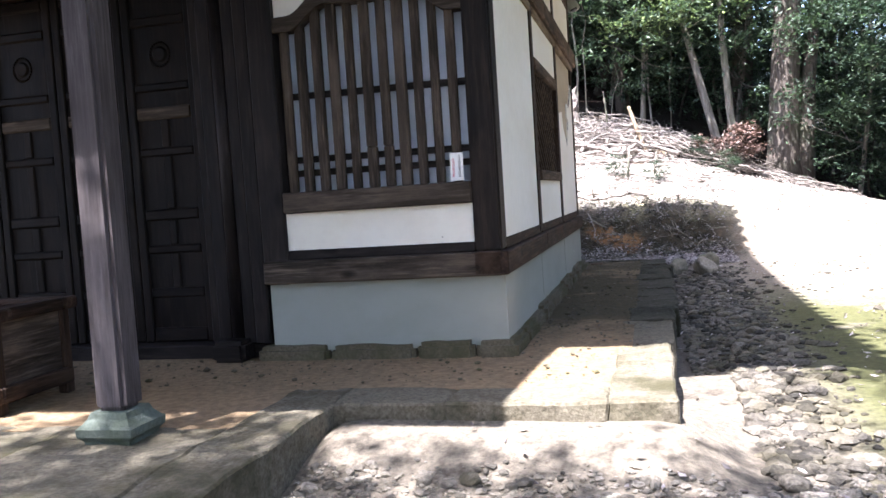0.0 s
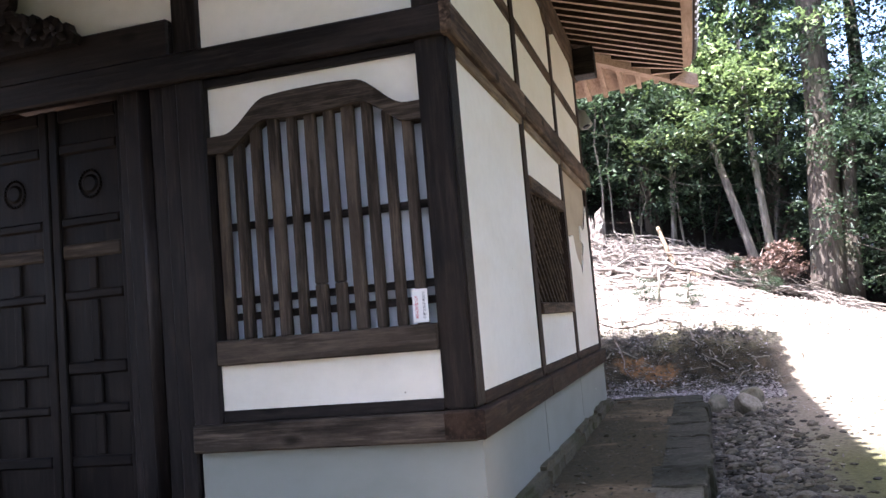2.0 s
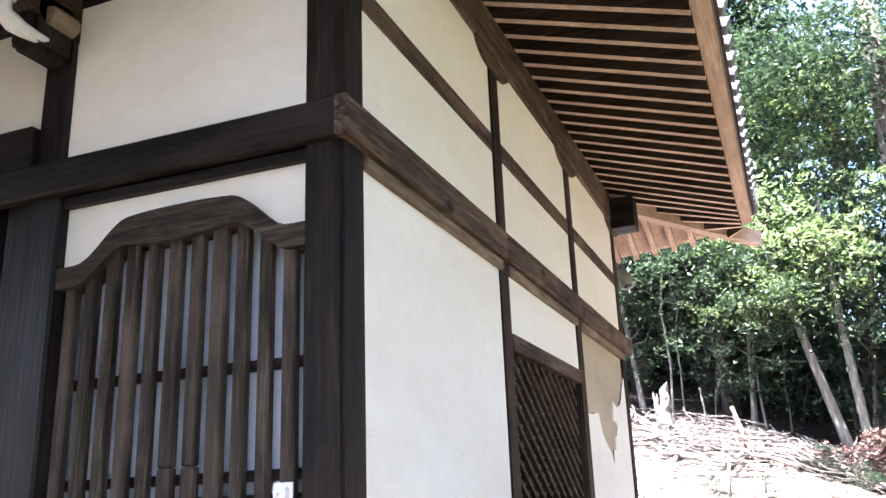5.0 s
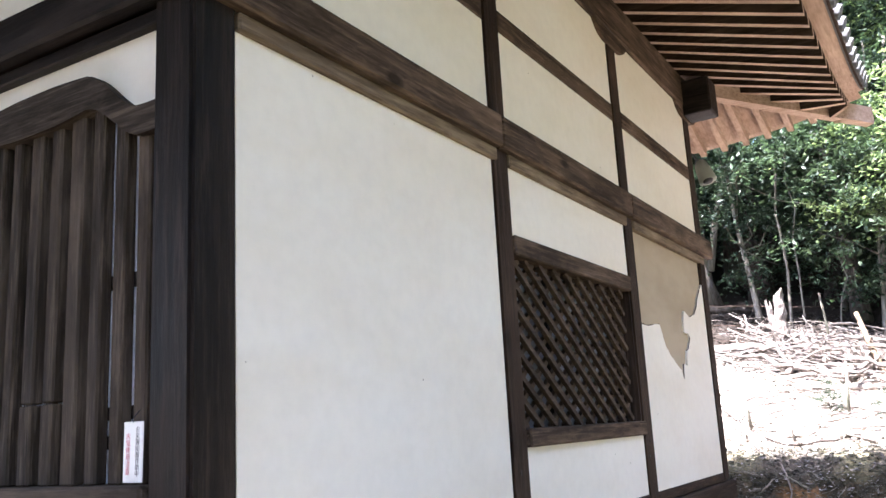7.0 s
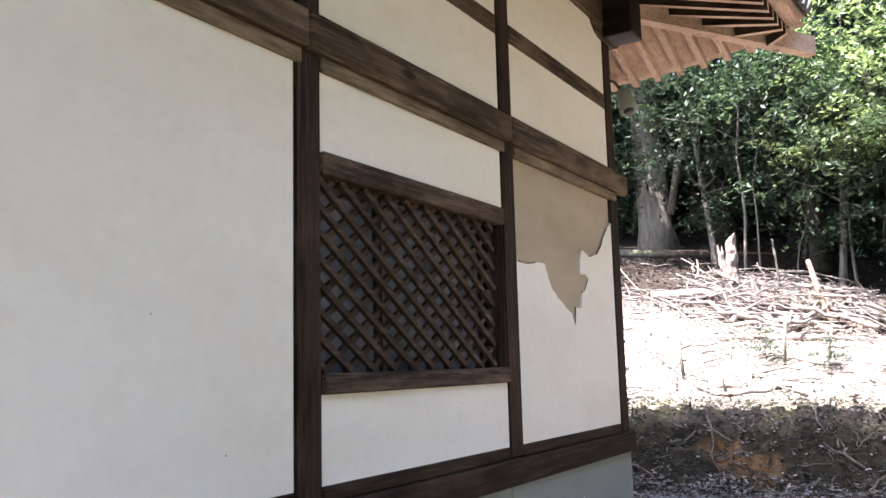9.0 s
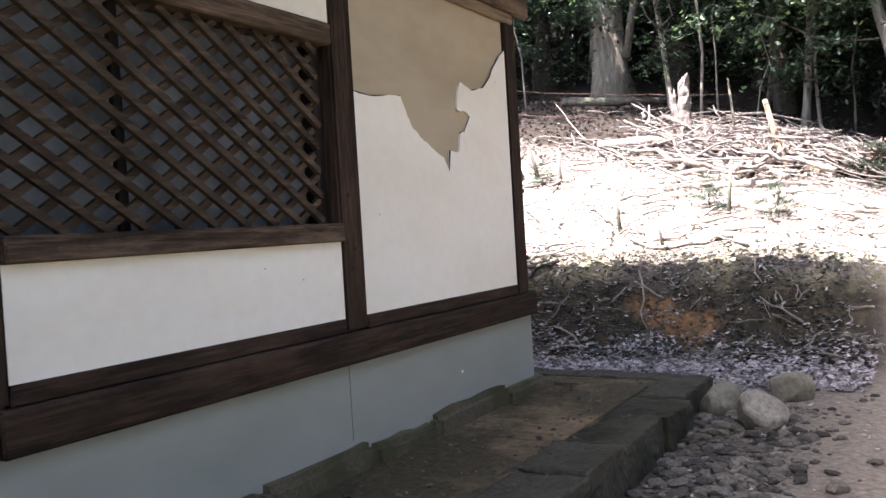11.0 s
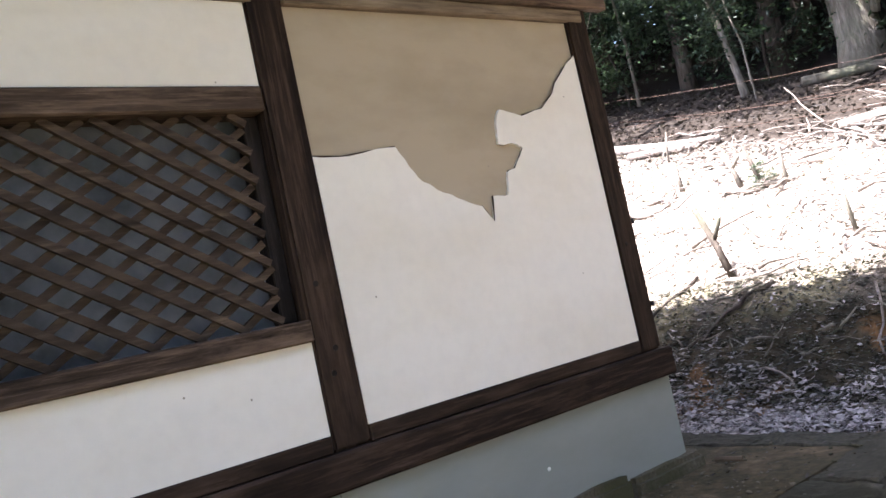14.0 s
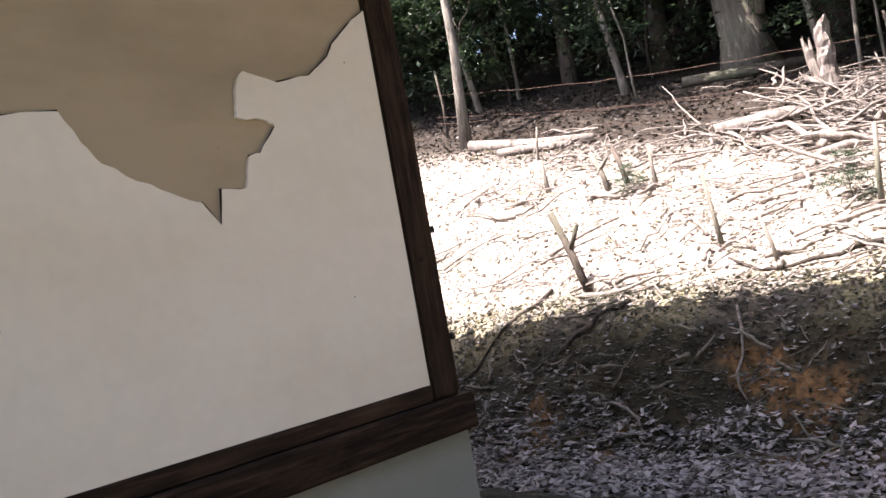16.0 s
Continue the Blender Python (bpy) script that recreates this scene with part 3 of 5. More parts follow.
# third bay: the finish coat has broken away from the clay
py0, py1 = POSTS_Y[2][1], POSTS_Y[3][0]
part("clay_panel", box_bm(SX - 0.13, XP - 0.017, py0, py1, 1.093, 2.893, 0), UNDERCOAT, hall, "bare tan clay undercoat where plaster fell off")
outline = [(0.0, 2.228), (0.142, 2.219), (0.275, 2.234), (0.437, 2.248), (0.493, 2.149), (0.55, 2.078), (0.657, 2.017), (0.772, 1.969), (0.878, 1.931), (0.94, 1.847), (0.963, 1.973), (1.067, 1.972), (1.1, 2.087), (1.15, 2.099), (1.235, 2.2), (1.205, 2.222), (1.072, 2.233),
           (1.085, 2.292), (1.1, 2.361), (1.135, 2.408), (1.28, 2.37), (1.44, 2.405), (1.55, 2.489), (1.58, 2.54), (1.68, 2.625)] + [(py1 - py0, 2.70)]
rnd = random.Random(4)
edge = []
for (a, z0), (b, z1) in zip(outline, outline[1:]):
    for f in (0, 0.33, 0.67):
        jit = 0.006 if f else 0.0
        edge.append((a + (b - a) * f + rnd.uniform(-jit, jit), z0 + (z1 - z0) * f + rnd.uniform(-jit, jit)))
edge.append(outline[-1])
bm = bmesh.new()
loop = [(0, 1.093)] + edge + [(py1 - py0, 1.093)]
ring = [bm.verts.new((XP, py0 + a, z)) for a, z in loop]
for tri in tessellate_polygon([[v.co for v in ring]]):
    bm.faces.new([ring[i] for i in tri])
back = bmesh.ops.extrude_face_region(bm, geom=bm.faces[:])
for v in back["geom"]:
    if isinstance(v, bmesh.types.BMVert):
        v.co.x -= 0.016
bmesh.ops.recalc_face_normals(bm, faces=bm.faces[:])
part("plaster_coat", bm, PLASTER, hall, "white finish coat with a ragged broken upper edge")

# ragged dark tubes paint the shadow where the finish coat stands off the clay
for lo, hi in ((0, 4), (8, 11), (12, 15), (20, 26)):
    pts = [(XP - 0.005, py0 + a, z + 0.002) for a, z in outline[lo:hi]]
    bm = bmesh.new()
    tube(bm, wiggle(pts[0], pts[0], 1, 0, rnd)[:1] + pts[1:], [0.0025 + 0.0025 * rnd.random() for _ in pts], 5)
    part("crack_edge", bm, SOFFIT["y"], hall, "dark ragged line painting the shadow gap along the broken plaster")

# wall plate, bracket arms and the far corner
beam(hall, "wall_plate", WORN, SX - 0.22, SX + 0.022, 3.9, 11.30, 4.36, 4.67, 0.012)
beam(hall, "wall_plate", DARK, -2.55, SX + 0.265, FY - 0.09, FY + 0.2, 4.262, 4.598, 0.012)
beam(hall, "wall_plate", DARK, LX - 0.26, 2 * CX + 2.55, FY - 0.09, FY + 0.2, 4.262, 4.598, 0.012)
beam(hall, "wall_plate", DARK, LX - 0.26, SX + 0.265, 11.12, 11.40, 4.27, 4.60, 0.012)
for a, b in POSTS_Y:
    m = (a + b) / 2
    bm = bmesh.new()
    prof = []
    for f in np.linspace(-1, 1, 15):
        prof.append((m + 0.34 * f, 4.36 - 0.11 * (1 - abs(f) ** 4)))
    top = [(m + 0.34, 4.362), (m - 0.34, 4.362)]
    fa = bm.faces.new([bm.verts.new((SX - 0.10, yy, zz)) for yy, zz in prof + top])
    ext = bmesh.ops.extrude_face_region(bm, geom=[fa])
    for v in ext["geom"]:
        if isinstance(v, bmesh.types.BMVert):
            v.co.x += 0.115
    bmesh.ops.recalc_face_normals(bm, faces=bm.faces[:])
    part("bracket_arm", bm, WORN["y"], hall)

# front wall, both side bays


def arch(x, xc, hw):
    s = (x - xc) / hw
    return 2.588 + 0.165 * step(-0.84, -0.40, s) * step(0.88, 0.44, s) + 0.012 * s


def front_bay(x0, x1):
    xc, hw = (x0 + x1) / 2, (x1 - x0) / 2
    part("plaster_panel", box_bm(x0, x1, FY + 0.03, FY + 0.15, 1.085, 1.332, 0), PLASTER, hall)
    part("plaster_panel", box_bm(x0, x1, FY + 0.02, FY + 0.15, 3.13, 3.95, 0), PLASTER, hall)
    beam(hall, "bottom_rail", DARK, x0, x1, FY + 0.02, FY + 0.15, 1.02, 1.085, 0.005)
    xs = list(np.linspace(x0, x1, 41))
    mid = [arch(x, xc, hw) for x in xs]
    part("plaster_panel", band_bm(xs, mid, [2.97] * 41, FY + 0.06, FY + 0.12), PLASTER, hall)
    win = part("barred_window", box_bm(x0, x1, FY + 0.14, FY + 0.155, 1.44, 2.72, 0), PAPER, hall, "barred wooden window with a wavy cusped head")
    part("window_head", band_bm(xs, [z - 0.048 - 0.030 * step(0.75, 0.1, abs(x - xc) / hw) for x, z in zip(xs, mid)], [z + 0.050 + 0.022 * step(0.75, 0.1, abs(x - xc) / hw) for x, z in zip(xs, mid)], FY + 0.018, FY + 0.13), GREYED["x"], win)
    beam(win, "window_sill", GREYED, x0, x1, FY - 0.02, FY + 0.12, 1.333, 1.472, 0.01)
    n = 11
    for i in range(n):
        xx = x0 + 0.018 + (x1 - x0 - 0.07) * (i + 0.35) / (n - 0.3)
        rr = random.Random(i * 7 + 3)
        hw2 = 0.031 + rr.uniform(-0.004, 0.004)
        z_low = 1.47 if i not in (5, 6) else 1.735
        beam(win, "bar", GREYED, xx - hw2, xx + hw2, FY + 0.048, FY + 0.096, z_low, arch(xx, xc, hw) - 0.03, 0.007)
        if i in (5, 6):
            beam(win, "bar_patch", GREYED, xx - hw2 + 0.004, xx + hw2 + 0.004, FY + 0.042, FY + 0.092, 1.471, 1.733, 0.006)
    for z in (2.111, 1.687, 1.597):
        beam(win, "cross_rail", DARK, x0, x1, FY + 0.098, FY + 0.136, z - 0.021, z + 0.021, 0.004)


front_bay(-2.366, -1.088)
front_bay(2 * CX + 1.10, 2 * CX + 2.366)
beam(hall, "nageshi_beam", DARK, LX - 0.05, SX + 0.046, FY - 0.052, FY + 0.02, 2.965, 3.13, 0.012)
beam(hall, "head_beam", DARK, LX - 0.02, SX - 0.178, FY + 0.01, FY + 0.19, 3.95, 4.25, 0.012)
for a, b in ((-2.366, -1.088), (2 * CX + 1.10, 2 * CX + 2.366)):
    beam(hall, "tie_rail", DARK, a, b, FY + 0.02, FY + 0.15, 2.915, 2.964, 0.005)
    part("plaster_panel", box_bm(a, b, FY + 0.06, FY + 0.15, 4.25, 4.262, 0), PLASTER, hall)

# middle bay: lintel, jambs, folding doors
DL, DR = 2 * CX + 3.052, -3.052
beam(hall, "door_lintel", DARK, 2 * CX + 2.546, -2.546, FY - 0.04, FY + 0.19, 3.02, 3.345, 0.012)
part("plaster_panel", box_bm(2 * CX + 2.546, -2.546, FY + 0.06, FY + 0.15, 3.345, 3.95, 0), PLASTER, hall)
part("plaster_panel", box_bm(2 * CX + 2.552, -2.552, FY + 0.06, FY + 0.15, 4.25, 4.62, 0), PLASTER, hall)
beam(hall, "threshold", DARK, 2 * CX + 2.546, -2.546, FY + 0.08, FY + 0.35, 0.30, 0.452, 0.01)
for side in (1, -1):
    def sx(v, s=side):
        return v if s > 0 else 2 * CX - v
    for a, b, yf in ((-2.66, -2.548, 0.03), (-2.76, -2.662, 0.06), (-2.97, -2.86, 0.10), (-3.05, -2.972, 0.15)):
        lo, hi = sorted((sx(a), sx(b)))
        beam(hall, "door_jamb", DARK, lo, hi, FY + yf, FY + 0.30, 0.452, 3.02, 0.012)
    bm = bmesh.new()
    tube(bm, [(sx(-2.81), FY + 0.10, 0.452), (sx(-2.81), FY + 0.10, 3.02)], [0.05, 0.05], 14)
    part("round_moulding", bm, DARK["z"], hall, smooth=True)
    lo, hi = sorted((sx(-2.93), sx(-2.68)))
    beam(hall, "pivot_block", DARK, lo, hi, FY - 0.12, FY + 0.08, TOP - 0.01, 0.50, 0.03)


DOOR = woods("blackened_door_timber", (0.0020, 0.0017, 0.0017), (0.0050, 0.0040, 0.0039), (0.026, 0.019, 0.016), rough=0.5, gloss=0.09)


def door_leaf(x0, x1):
    y = FY + 0.22
    leaf = part("door", box_bm(x0 + 0.03, x1 - 0.03, y + 0.022, y + 0.045, 0.47, 3.0, 0), DOOR["z"], hall, "dark panelled wooden folding door leaf, closed")
    for a, b in ((x0 + 0.004, x0 + 0.07), (x1 - 0.07, x1 - 0.004)):
        beam(leaf, "stile", DOOR, a, b, y, y + 0.06, 0.456, 3.015, 0.008)
    for z0, z1 in ((0.458, 0.56), (0.78, 0.85), (1.10, 1.16), (1.34, 1.42), (1.80, 1.86), (2.06, 2.15), (2.26, 2.32), (2.72, 2.79), (2.93, 3.013)):
        # the rail at 2.06 is paler timber, painting its highlight
        beam(leaf, "rail", GREYED if abs(z0 - 2.06) < 0.01 else DOOR, x0 + 0.071, x1 - 0.071, y + 0.003, y + 0.055, z0, z1, 0.012)
    xm = (x0 + x1) / 2
    for z0, z1 in ((0.85, 1.10), (1.16, 1.34), (1.42, 1.80), (1.86, 2.06)):
        beam(leaf, "muntin", DOOR, xm - 0.032, xm + 0.032, y + 0.006, y + 0.05, z0 + 0.001, z1 - 0.001, 0.008)
    bm = bmesh.new()
    for i in range(24):
        a = 2 * math.pi * i / 24
        bmesh.ops.create_icosphere(bm, subdivisions=1, radius=0.011, matrix=Matrix.Translation((xm + 0.078 * math.cos(a), y + 0.02, 2.52 + 0.085 * math.sin(a))))
    bmesh.ops.create_cone(bm, cap_ends=True, segments=24, radius1=0.06, radius2=0.045, depth=0.014, matrix=Matrix.Translation((xm, y + 0.016, 2.52)) @ Matrix.Rotation(radians(90), 4, "X"))
    part("crest_ring", bm, DOOR["x"], leaf)


wl = (DR - DL) / 4
for i in range(4):
    door_leaf(DL + wl * i, DL + wl * (i + 1))

# far and rear walls close the hall
part("rear_wall", box_bm(LX + 0.2, SX - 0.19, BY - 0.15, BY - 0.05, 0.872, 4.4, 0), PLASTER, hall)
part("far_wall", box_bm(LX + 0.05, LX + 0.15, FY + 0.19, BY, 0.872, 4.4, 0), PLASTER, hall)
for x in (-4.2, LX):
    beam(hall, "post", BROWN, x, x + 0.19, BY - 0.19, BY, 0.872, 4.27, 0.012)

# ---- roof ----
EX, EZ = 0.366, 4.28
EFY, EBY = 3.95, 12.63
roof = part("roof", box_bm(LX + 0.4, SX - 0.4, FY + 0.4, BY - 0.4, 4.80, 4.84, 0), SOFFIT["x"], hall, "hipped roof of grey clay tiles with open cedar rafters")
SL = 0.325


def lift(d):
    """Upturn of the eave towards a corner, d metres away from it."""
    return 0.19 * max(0.0, 1 - d / 1.9) ** 2


def paint_lit_faces(ob):
    """Paints bounce light on the undersides and ends of the side rafters; their flanks keep painted shade."""
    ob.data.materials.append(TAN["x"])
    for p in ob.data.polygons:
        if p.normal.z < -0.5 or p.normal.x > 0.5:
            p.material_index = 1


def rafter_side(y):
    """One rafter of the side eave; its end, painted as lit, pokes out under the eave board."""
    dz = lift(min(abs(y - EFY), abs(EBY - y)))
    x_in = SX - 0.1
    if y > BY:
        x_in = SX + (y - BY) + 0.05
    if y < FY:
        x_in = SX + (FY - y) + 0.05
    if x_in > EX - 0.1:
        return
    bm = bmesh.new()
    L = EX - x_in
    bmesh.ops.create_cube(bm, size=1, matrix=Matrix.Translation(((EX + x_in) / 2, y, EZ + 0.045 + SL * L / 2 + dz / 2)) @ Matrix.Shear("XZ", 4, (0, 0)) @ Matrix.Diagonal((L, 0.060, 0.09, 1)))
    for v in bm.verts:
        f = (EX - v.co.x) / L
        v.co.z += SL * L * (f - 0.5) + dz * (0.5 - f)
    paint_lit_faces(part("rafter", bm, SOFFIT["x"], roof))


def rafter_back(x, y_out, y_in):
    dz = lift(abs(EX - x))
    bm = bmesh.new()
    L = abs(y_out - y_in)
    bmesh.ops.create_cube(bm, size=1, matrix=Matrix.Translation((x, (y_out + y_in) / 2, EZ + 0.045)) @ Matrix.Diagonal((0.060, L, 0.09, 1)))
    for v in bm.verts:
        f = abs(y_out - v.co.y) / L
        v.co.z += SL * L * f + dz * (1 - f)
    part("rafter", bm, TAN["y"], roof)


PITCH = 0.224
y = EFY + 0.12
while y < EBY - 0.05:
    rafter_side(y)
    y += PITCH
x = EX - 0.12
while x > LX - 1.2:
    if x < SX:
        rafter_back(x, EBY, BY - 0.1)
        rafter_back(x, EFY, FY + 0.1)
    elif EBY - (BY + x - SX + 0.05) > 0.12:
        rafter_back(x, EBY, BY + (x - SX) + 0.05)
        rafter_back(x, EFY, FY - (x - SX) - 0.05)
    x -= PITCH


def sheet(name, rows, mat, thick, label=""):
    """A lofted sheet through rows of points, with thickness downwards."""
    bm = bmesh.new()
    for off in (0, -thick):
        vs = [[bm.verts.new((p[0], p[1], p[2] + off)) for p in r] for r in rows]
        for a, b in zip(vs, vs[1:]):
            for i in range(len(a) - 1):
                bm.faces.new((a[i], a[i + 1], b[i + 1], b[i]) if off == 0 else (a[i], b[i], b[i + 1], a[i + 1]))
    bmesh.ops.recalc_face_normals(bm, faces=bm.faces[:])
    return part(name, bm, mat, roof, label)


def eave_loop(inset, dz, n=28):
    """Points round the eave, inset metres in from its edge."""
    lx = 2 * CX - EX
    c = [(EX - inset, EFY + inset), (EX - inset, EBY - inset), (lx + inset, EBY - inset), (lx + inset, EFY + inset), (EX - inset, EFY + inset)]
    pts = []
    for a, b in zip(c, c[1:]):
        for i in range(n):
            f = i / n
            length = math.dist(a, b)
            d = min(f, 1 - f) * length
            pts.append((a[0] + (b[0] - a[0]) * f, a[1] + (b[1] - a[1]) * f, EZ + dz + lift(d + inset) * max(0, 1 - inset / 1.6)))
    pts.append(pts[0])
    return pts


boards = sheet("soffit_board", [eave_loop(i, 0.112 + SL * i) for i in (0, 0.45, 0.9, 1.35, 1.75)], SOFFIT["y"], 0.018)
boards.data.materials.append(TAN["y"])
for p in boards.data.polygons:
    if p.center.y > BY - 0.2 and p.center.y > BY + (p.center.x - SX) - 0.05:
        p.material_index = 1          # light off the slope, painted as paler boards at the back eave
sheet("eave_board", [eave_loop(-0.115, 0.172), eave_loop(0.06, 0.19)], TAN["y"], 0.075)
sheet("eave_board", [eave_loop(-0.15, 0.225), eave_loop(0.05, 0.24)], SOFFIT["y"], 0.05)
sheet("tile_bed", [eave_loop(-0.13, 0.205), eave_loop(0.5, 0.42), eave_loop(1.6, 0.92), eave_loop(3.0, 1.75), eave_loop(4.30, 2.75)], TILE, 0.035)
# corner rafters
for yc, yo in ((BY - 0.1, EBY + 0.12), (FY + 0.1, EFY - 0.12)):
    bm = bmesh.new()
    a, b = Vector((SX + 0.1, yc + (0.2 if yc > 8 else -0.2), 4.60)), Vector((EX + 0.15, yo, EZ + 0.11))
    d = (b - a).normalized()
    side = d.cross(Vector((0, 0, 1))).normalized() * 0.055
    up = Vector((0, 0, 0.085))
    vs = [bm.verts.new(p + s * side + u * up) for p in (a, b) for s, u in ((-1, -1), (1, -1), (1, 1), (-1, 1))]
    for f in ((0, 1, 2, 3), (7, 6, 5, 4), (0, 4, 5, 1), (1, 5, 6, 2), (2, 6, 7, 3), (3, 7, 4, 0)):
        bm.faces.new([vs[i] for i in f])
    bmesh.ops.recalc_face_normals(bm, faces=bm.faces[:])
    part("corner_rafter", bm, TAN["x"], roof)


def round_tile(a, b, r, name="cover_tile"):
    bm = bmesh.new()
    tube(bm, [a, b], [r, r * 0.97], 10)
    return part(name, bm, TILE, roof)


y = EFY + 0.02
while y < EBY + 0.1:
    d = min(abs(y - EFY), abs(EBY - y))
    z = EZ + 0.235 + lift(max(0, d))
    inner = min(1.3, max(0.25, d))
    round_tile((EX + 0.19, y, z), (EX - inner, y, z + 0.5 * (inner + 0.19) * 0.82), 0.062)
    y += 0.245
x = EX - 0.1
while x > LX - 1.1:
    d = min(abs(EX - x), abs(x - (2 * CX - EX)))
    z = EZ + 0.235 + lift(max(0, d))
    inner = min(1.3, max(0.25, d))
    for ye, s in ((EFY, 1), (EBY, -1)):
        round_tile((x, ye - 0.19 * s, z), (x, ye + inner * s, z + 0.41 * (inner + 0.19)), 0.062)
    x -= 0.245

# ---- porch ----
porch = thing("porch", "dark timber entrance porch with carved beams and a tiled lean-to roof", "porch")
pr = -2.435
PILLAR = woods("silvered_timber", (0.03, 0.024, 0.024), (0.065, 0.054, 0.054), (0.14, 0.12, 0.12), rough=0.7)
for px in (pr, 2 * CX - pr):
    py = 3.44
    beam(porch, "pillar", PILLAR, px - 0.080, px + 0.080, py - 0.080, py + 0.080, 0.499, 3.2, 0.022)
    bm = bmesh.new()
    prof = [(0.112, TOP - 0.02), (0.118, 0.372), (0.140, 0.395), (0.143, 0.432), (0.128, 0.442), (0.104, 0.470), (0.094, 0.496), (0.090, 0.500)]
    rings = []
    for r, z in prof:
        rings.append([bm.verts.new((px + sx_ * r, py + sy_ * r, z)) for sx_, sy_ in ((-1, -1), (1, -1), (1, 1), (-1, 1))])
    for a, b in zip(rings, rings[1:]):
        for i in range(4):
            bm.faces.new((a[i], a[(i + 1) % 4], b[(i + 1) % 4], b[i]))
    bm.faces.new(rings[-1])
    part("pillar_pad", bm, PAD, porch, "green-grey stone pad")
    # curved tie beam from the pillar to the hall, with a white-tipped nose
    bm = bmesh.new()
    rows, under = [], []
    for f in np.linspace(0, 1, 21):
        yy = py + (FY + 0.02 - py) * f
        zc = 3.72 + 0.33 * math.sin(1.571 * min(1.0, (yy - py) / 1.2)) - 0.17 * step(4.72, 5.15, yy)
        under.append((yy, zc - 0.12))
        rows.append([bm.verts.new((px + a, yy, zc + b)) for a, b in ((-0.075, -0.12), (0.075, -0.12), (0.075, 0.12), (-0.075, 0.12))])
    for a, b in zip(rows, rows[1:]):
        for i in range(4):
            bm.faces.new((a[i], b[i], b[(i + 1) % 4], a[(i + 1) % 4]))
    bm.faces.new(rows[0][::-1])
    bm.faces.new(rows[-1])
    bmesh.ops.recalc_face_normals(bm, faces=bm.faces[:])
    part("curved_tie_beam", bm, BROWN["y"], porch)
    # added pale strip paints the bounce light under the tie beam
    bm = bmesh.new()
    rows = [[bm.verts.new((px + a, yy, zz + b)) for a, b in ((-0.066, -0.010), (0.066, -0.010), (0.066, 0.004), (-0.066, 0.004))] for yy, zz in under[:-5]]
    for a, b in zip(rows, rows[1:]):
        for i in range(4):
            bm.faces.new((a[i], b[i], b[(i + 1) % 4], a[(i + 1) % 4]))
    bm.faces.new(rows[0][::-1])
    bm.faces.new(rows[-1])
    bmesh.ops.recalc_face_normals(bm, faces=bm.faces[:])
    part("underside_board", bm, STRAW["y"], porch, "pale worn strip painting bounce light on the beam underside")
    bm = bmesh.new()
    bow = [(px + 0.03, 5.02, 3.885), (px + 0.0, 4.965, 3.865), (px - 0.01, 4.93, 3.82), (px - 0.008, 4.915, 3.775), (px + 0.0, 4.93, 3.735), (px + 0.015, 4.965, 3.705), (px + 0.035, 5.01, 3.685), (px + 0.06, 5.06, 3.672), (px + 0.085, 5.11, 3.675)]
    fine_bow, fine_r = [], []
    rad = [0.030, 0.040, 0.036, 0.045, 0.038, 0.044, 0.036, 0.028, 0.008]
    for k in range(8):
        for q in range(3):
            f = q / 3
            fine_bow.append(Vector(bow[k]).lerp(Vector(bow[k + 1]), f))
            fine_r.append(rad[k] * (1 - f) + rad[k + 1] * f)
    tube(bm, fine_bow + [bow[-1]], fine_r + [rad[-1]], 14)
    part("carved_nose", bm, WHITE_PAINT, porch, "white-painted carved beam nose", smooth=True)
    bm = bmesh.new()
    tube(bm, [(px + 0.085, 5.24, 3.80), (px + 0.085, 5.10, 3.80), (px + 0.085, 5.09, 3.80)], [0.052, 0.052, 0.044], 8)
    part("beam_end", bm, STRAW["y"], porch, "pale chamfered beam end")
    beam(porch, "beam_seat", DARK, px - 0.075, px + 0.075, 5.02, FY - 0.001, 3.62, 3.93, 0.03)
    beam(porch, "bracket", DARK, px - 0.13, px + 0.13, py - 0.13, py + 0.13, 3.2, 3.34, 0.03)
    beam(porch, "bracket", DARK, px - 0.4, px + 0.4, py - 0.09, py + 0.09, 3.34, 3.46, 0.03)
beam(porch, "rainbow_beam", DARK, 2 * CX - pr - 0.35, pr + 0.35, 3.38, 3.56, 2.78, 3.08, 0.03)
beam(porch, "purlin", DARK, 2 * CX - pr - 0.5, pr + 0.5, 3.38, 3.56, 3.46, 3.66, 0.02)


def petal(bm, c, a, length, wide, deep, tilt):
    """A rounded, ribbed leaf of the carving, lying against the wall plane."""
    d, u = Vector((math.cos(a), 0, math.sin(a))), Vector((-math.sin(a), 0, math.cos(a)))
    grid = []
    for i in range(6):
        f = i / 5
        half = wide * math.sin(math.pi * (0.12 + 0.80 * f)) ** 0.7
        row = []
        for k in range(5):
            g = (k - 2) / 2
            out = deep * (1 - 0.75 * g * g) * (0.6 + 0.4 * math.sin(math.pi * f)) + tilt * f * f - (0.35 * deep if k == 2 else 0)
            row.append(bm.verts.new(c + d * length * f + u * half * g - Vector((0, out, 0))))
        grid.append(row)
    for p, q in zip(grid, grid[1:]):
        for k in range(4):
            bm.faces.new((p[k], p[k + 1], q[k + 1], q[k]))


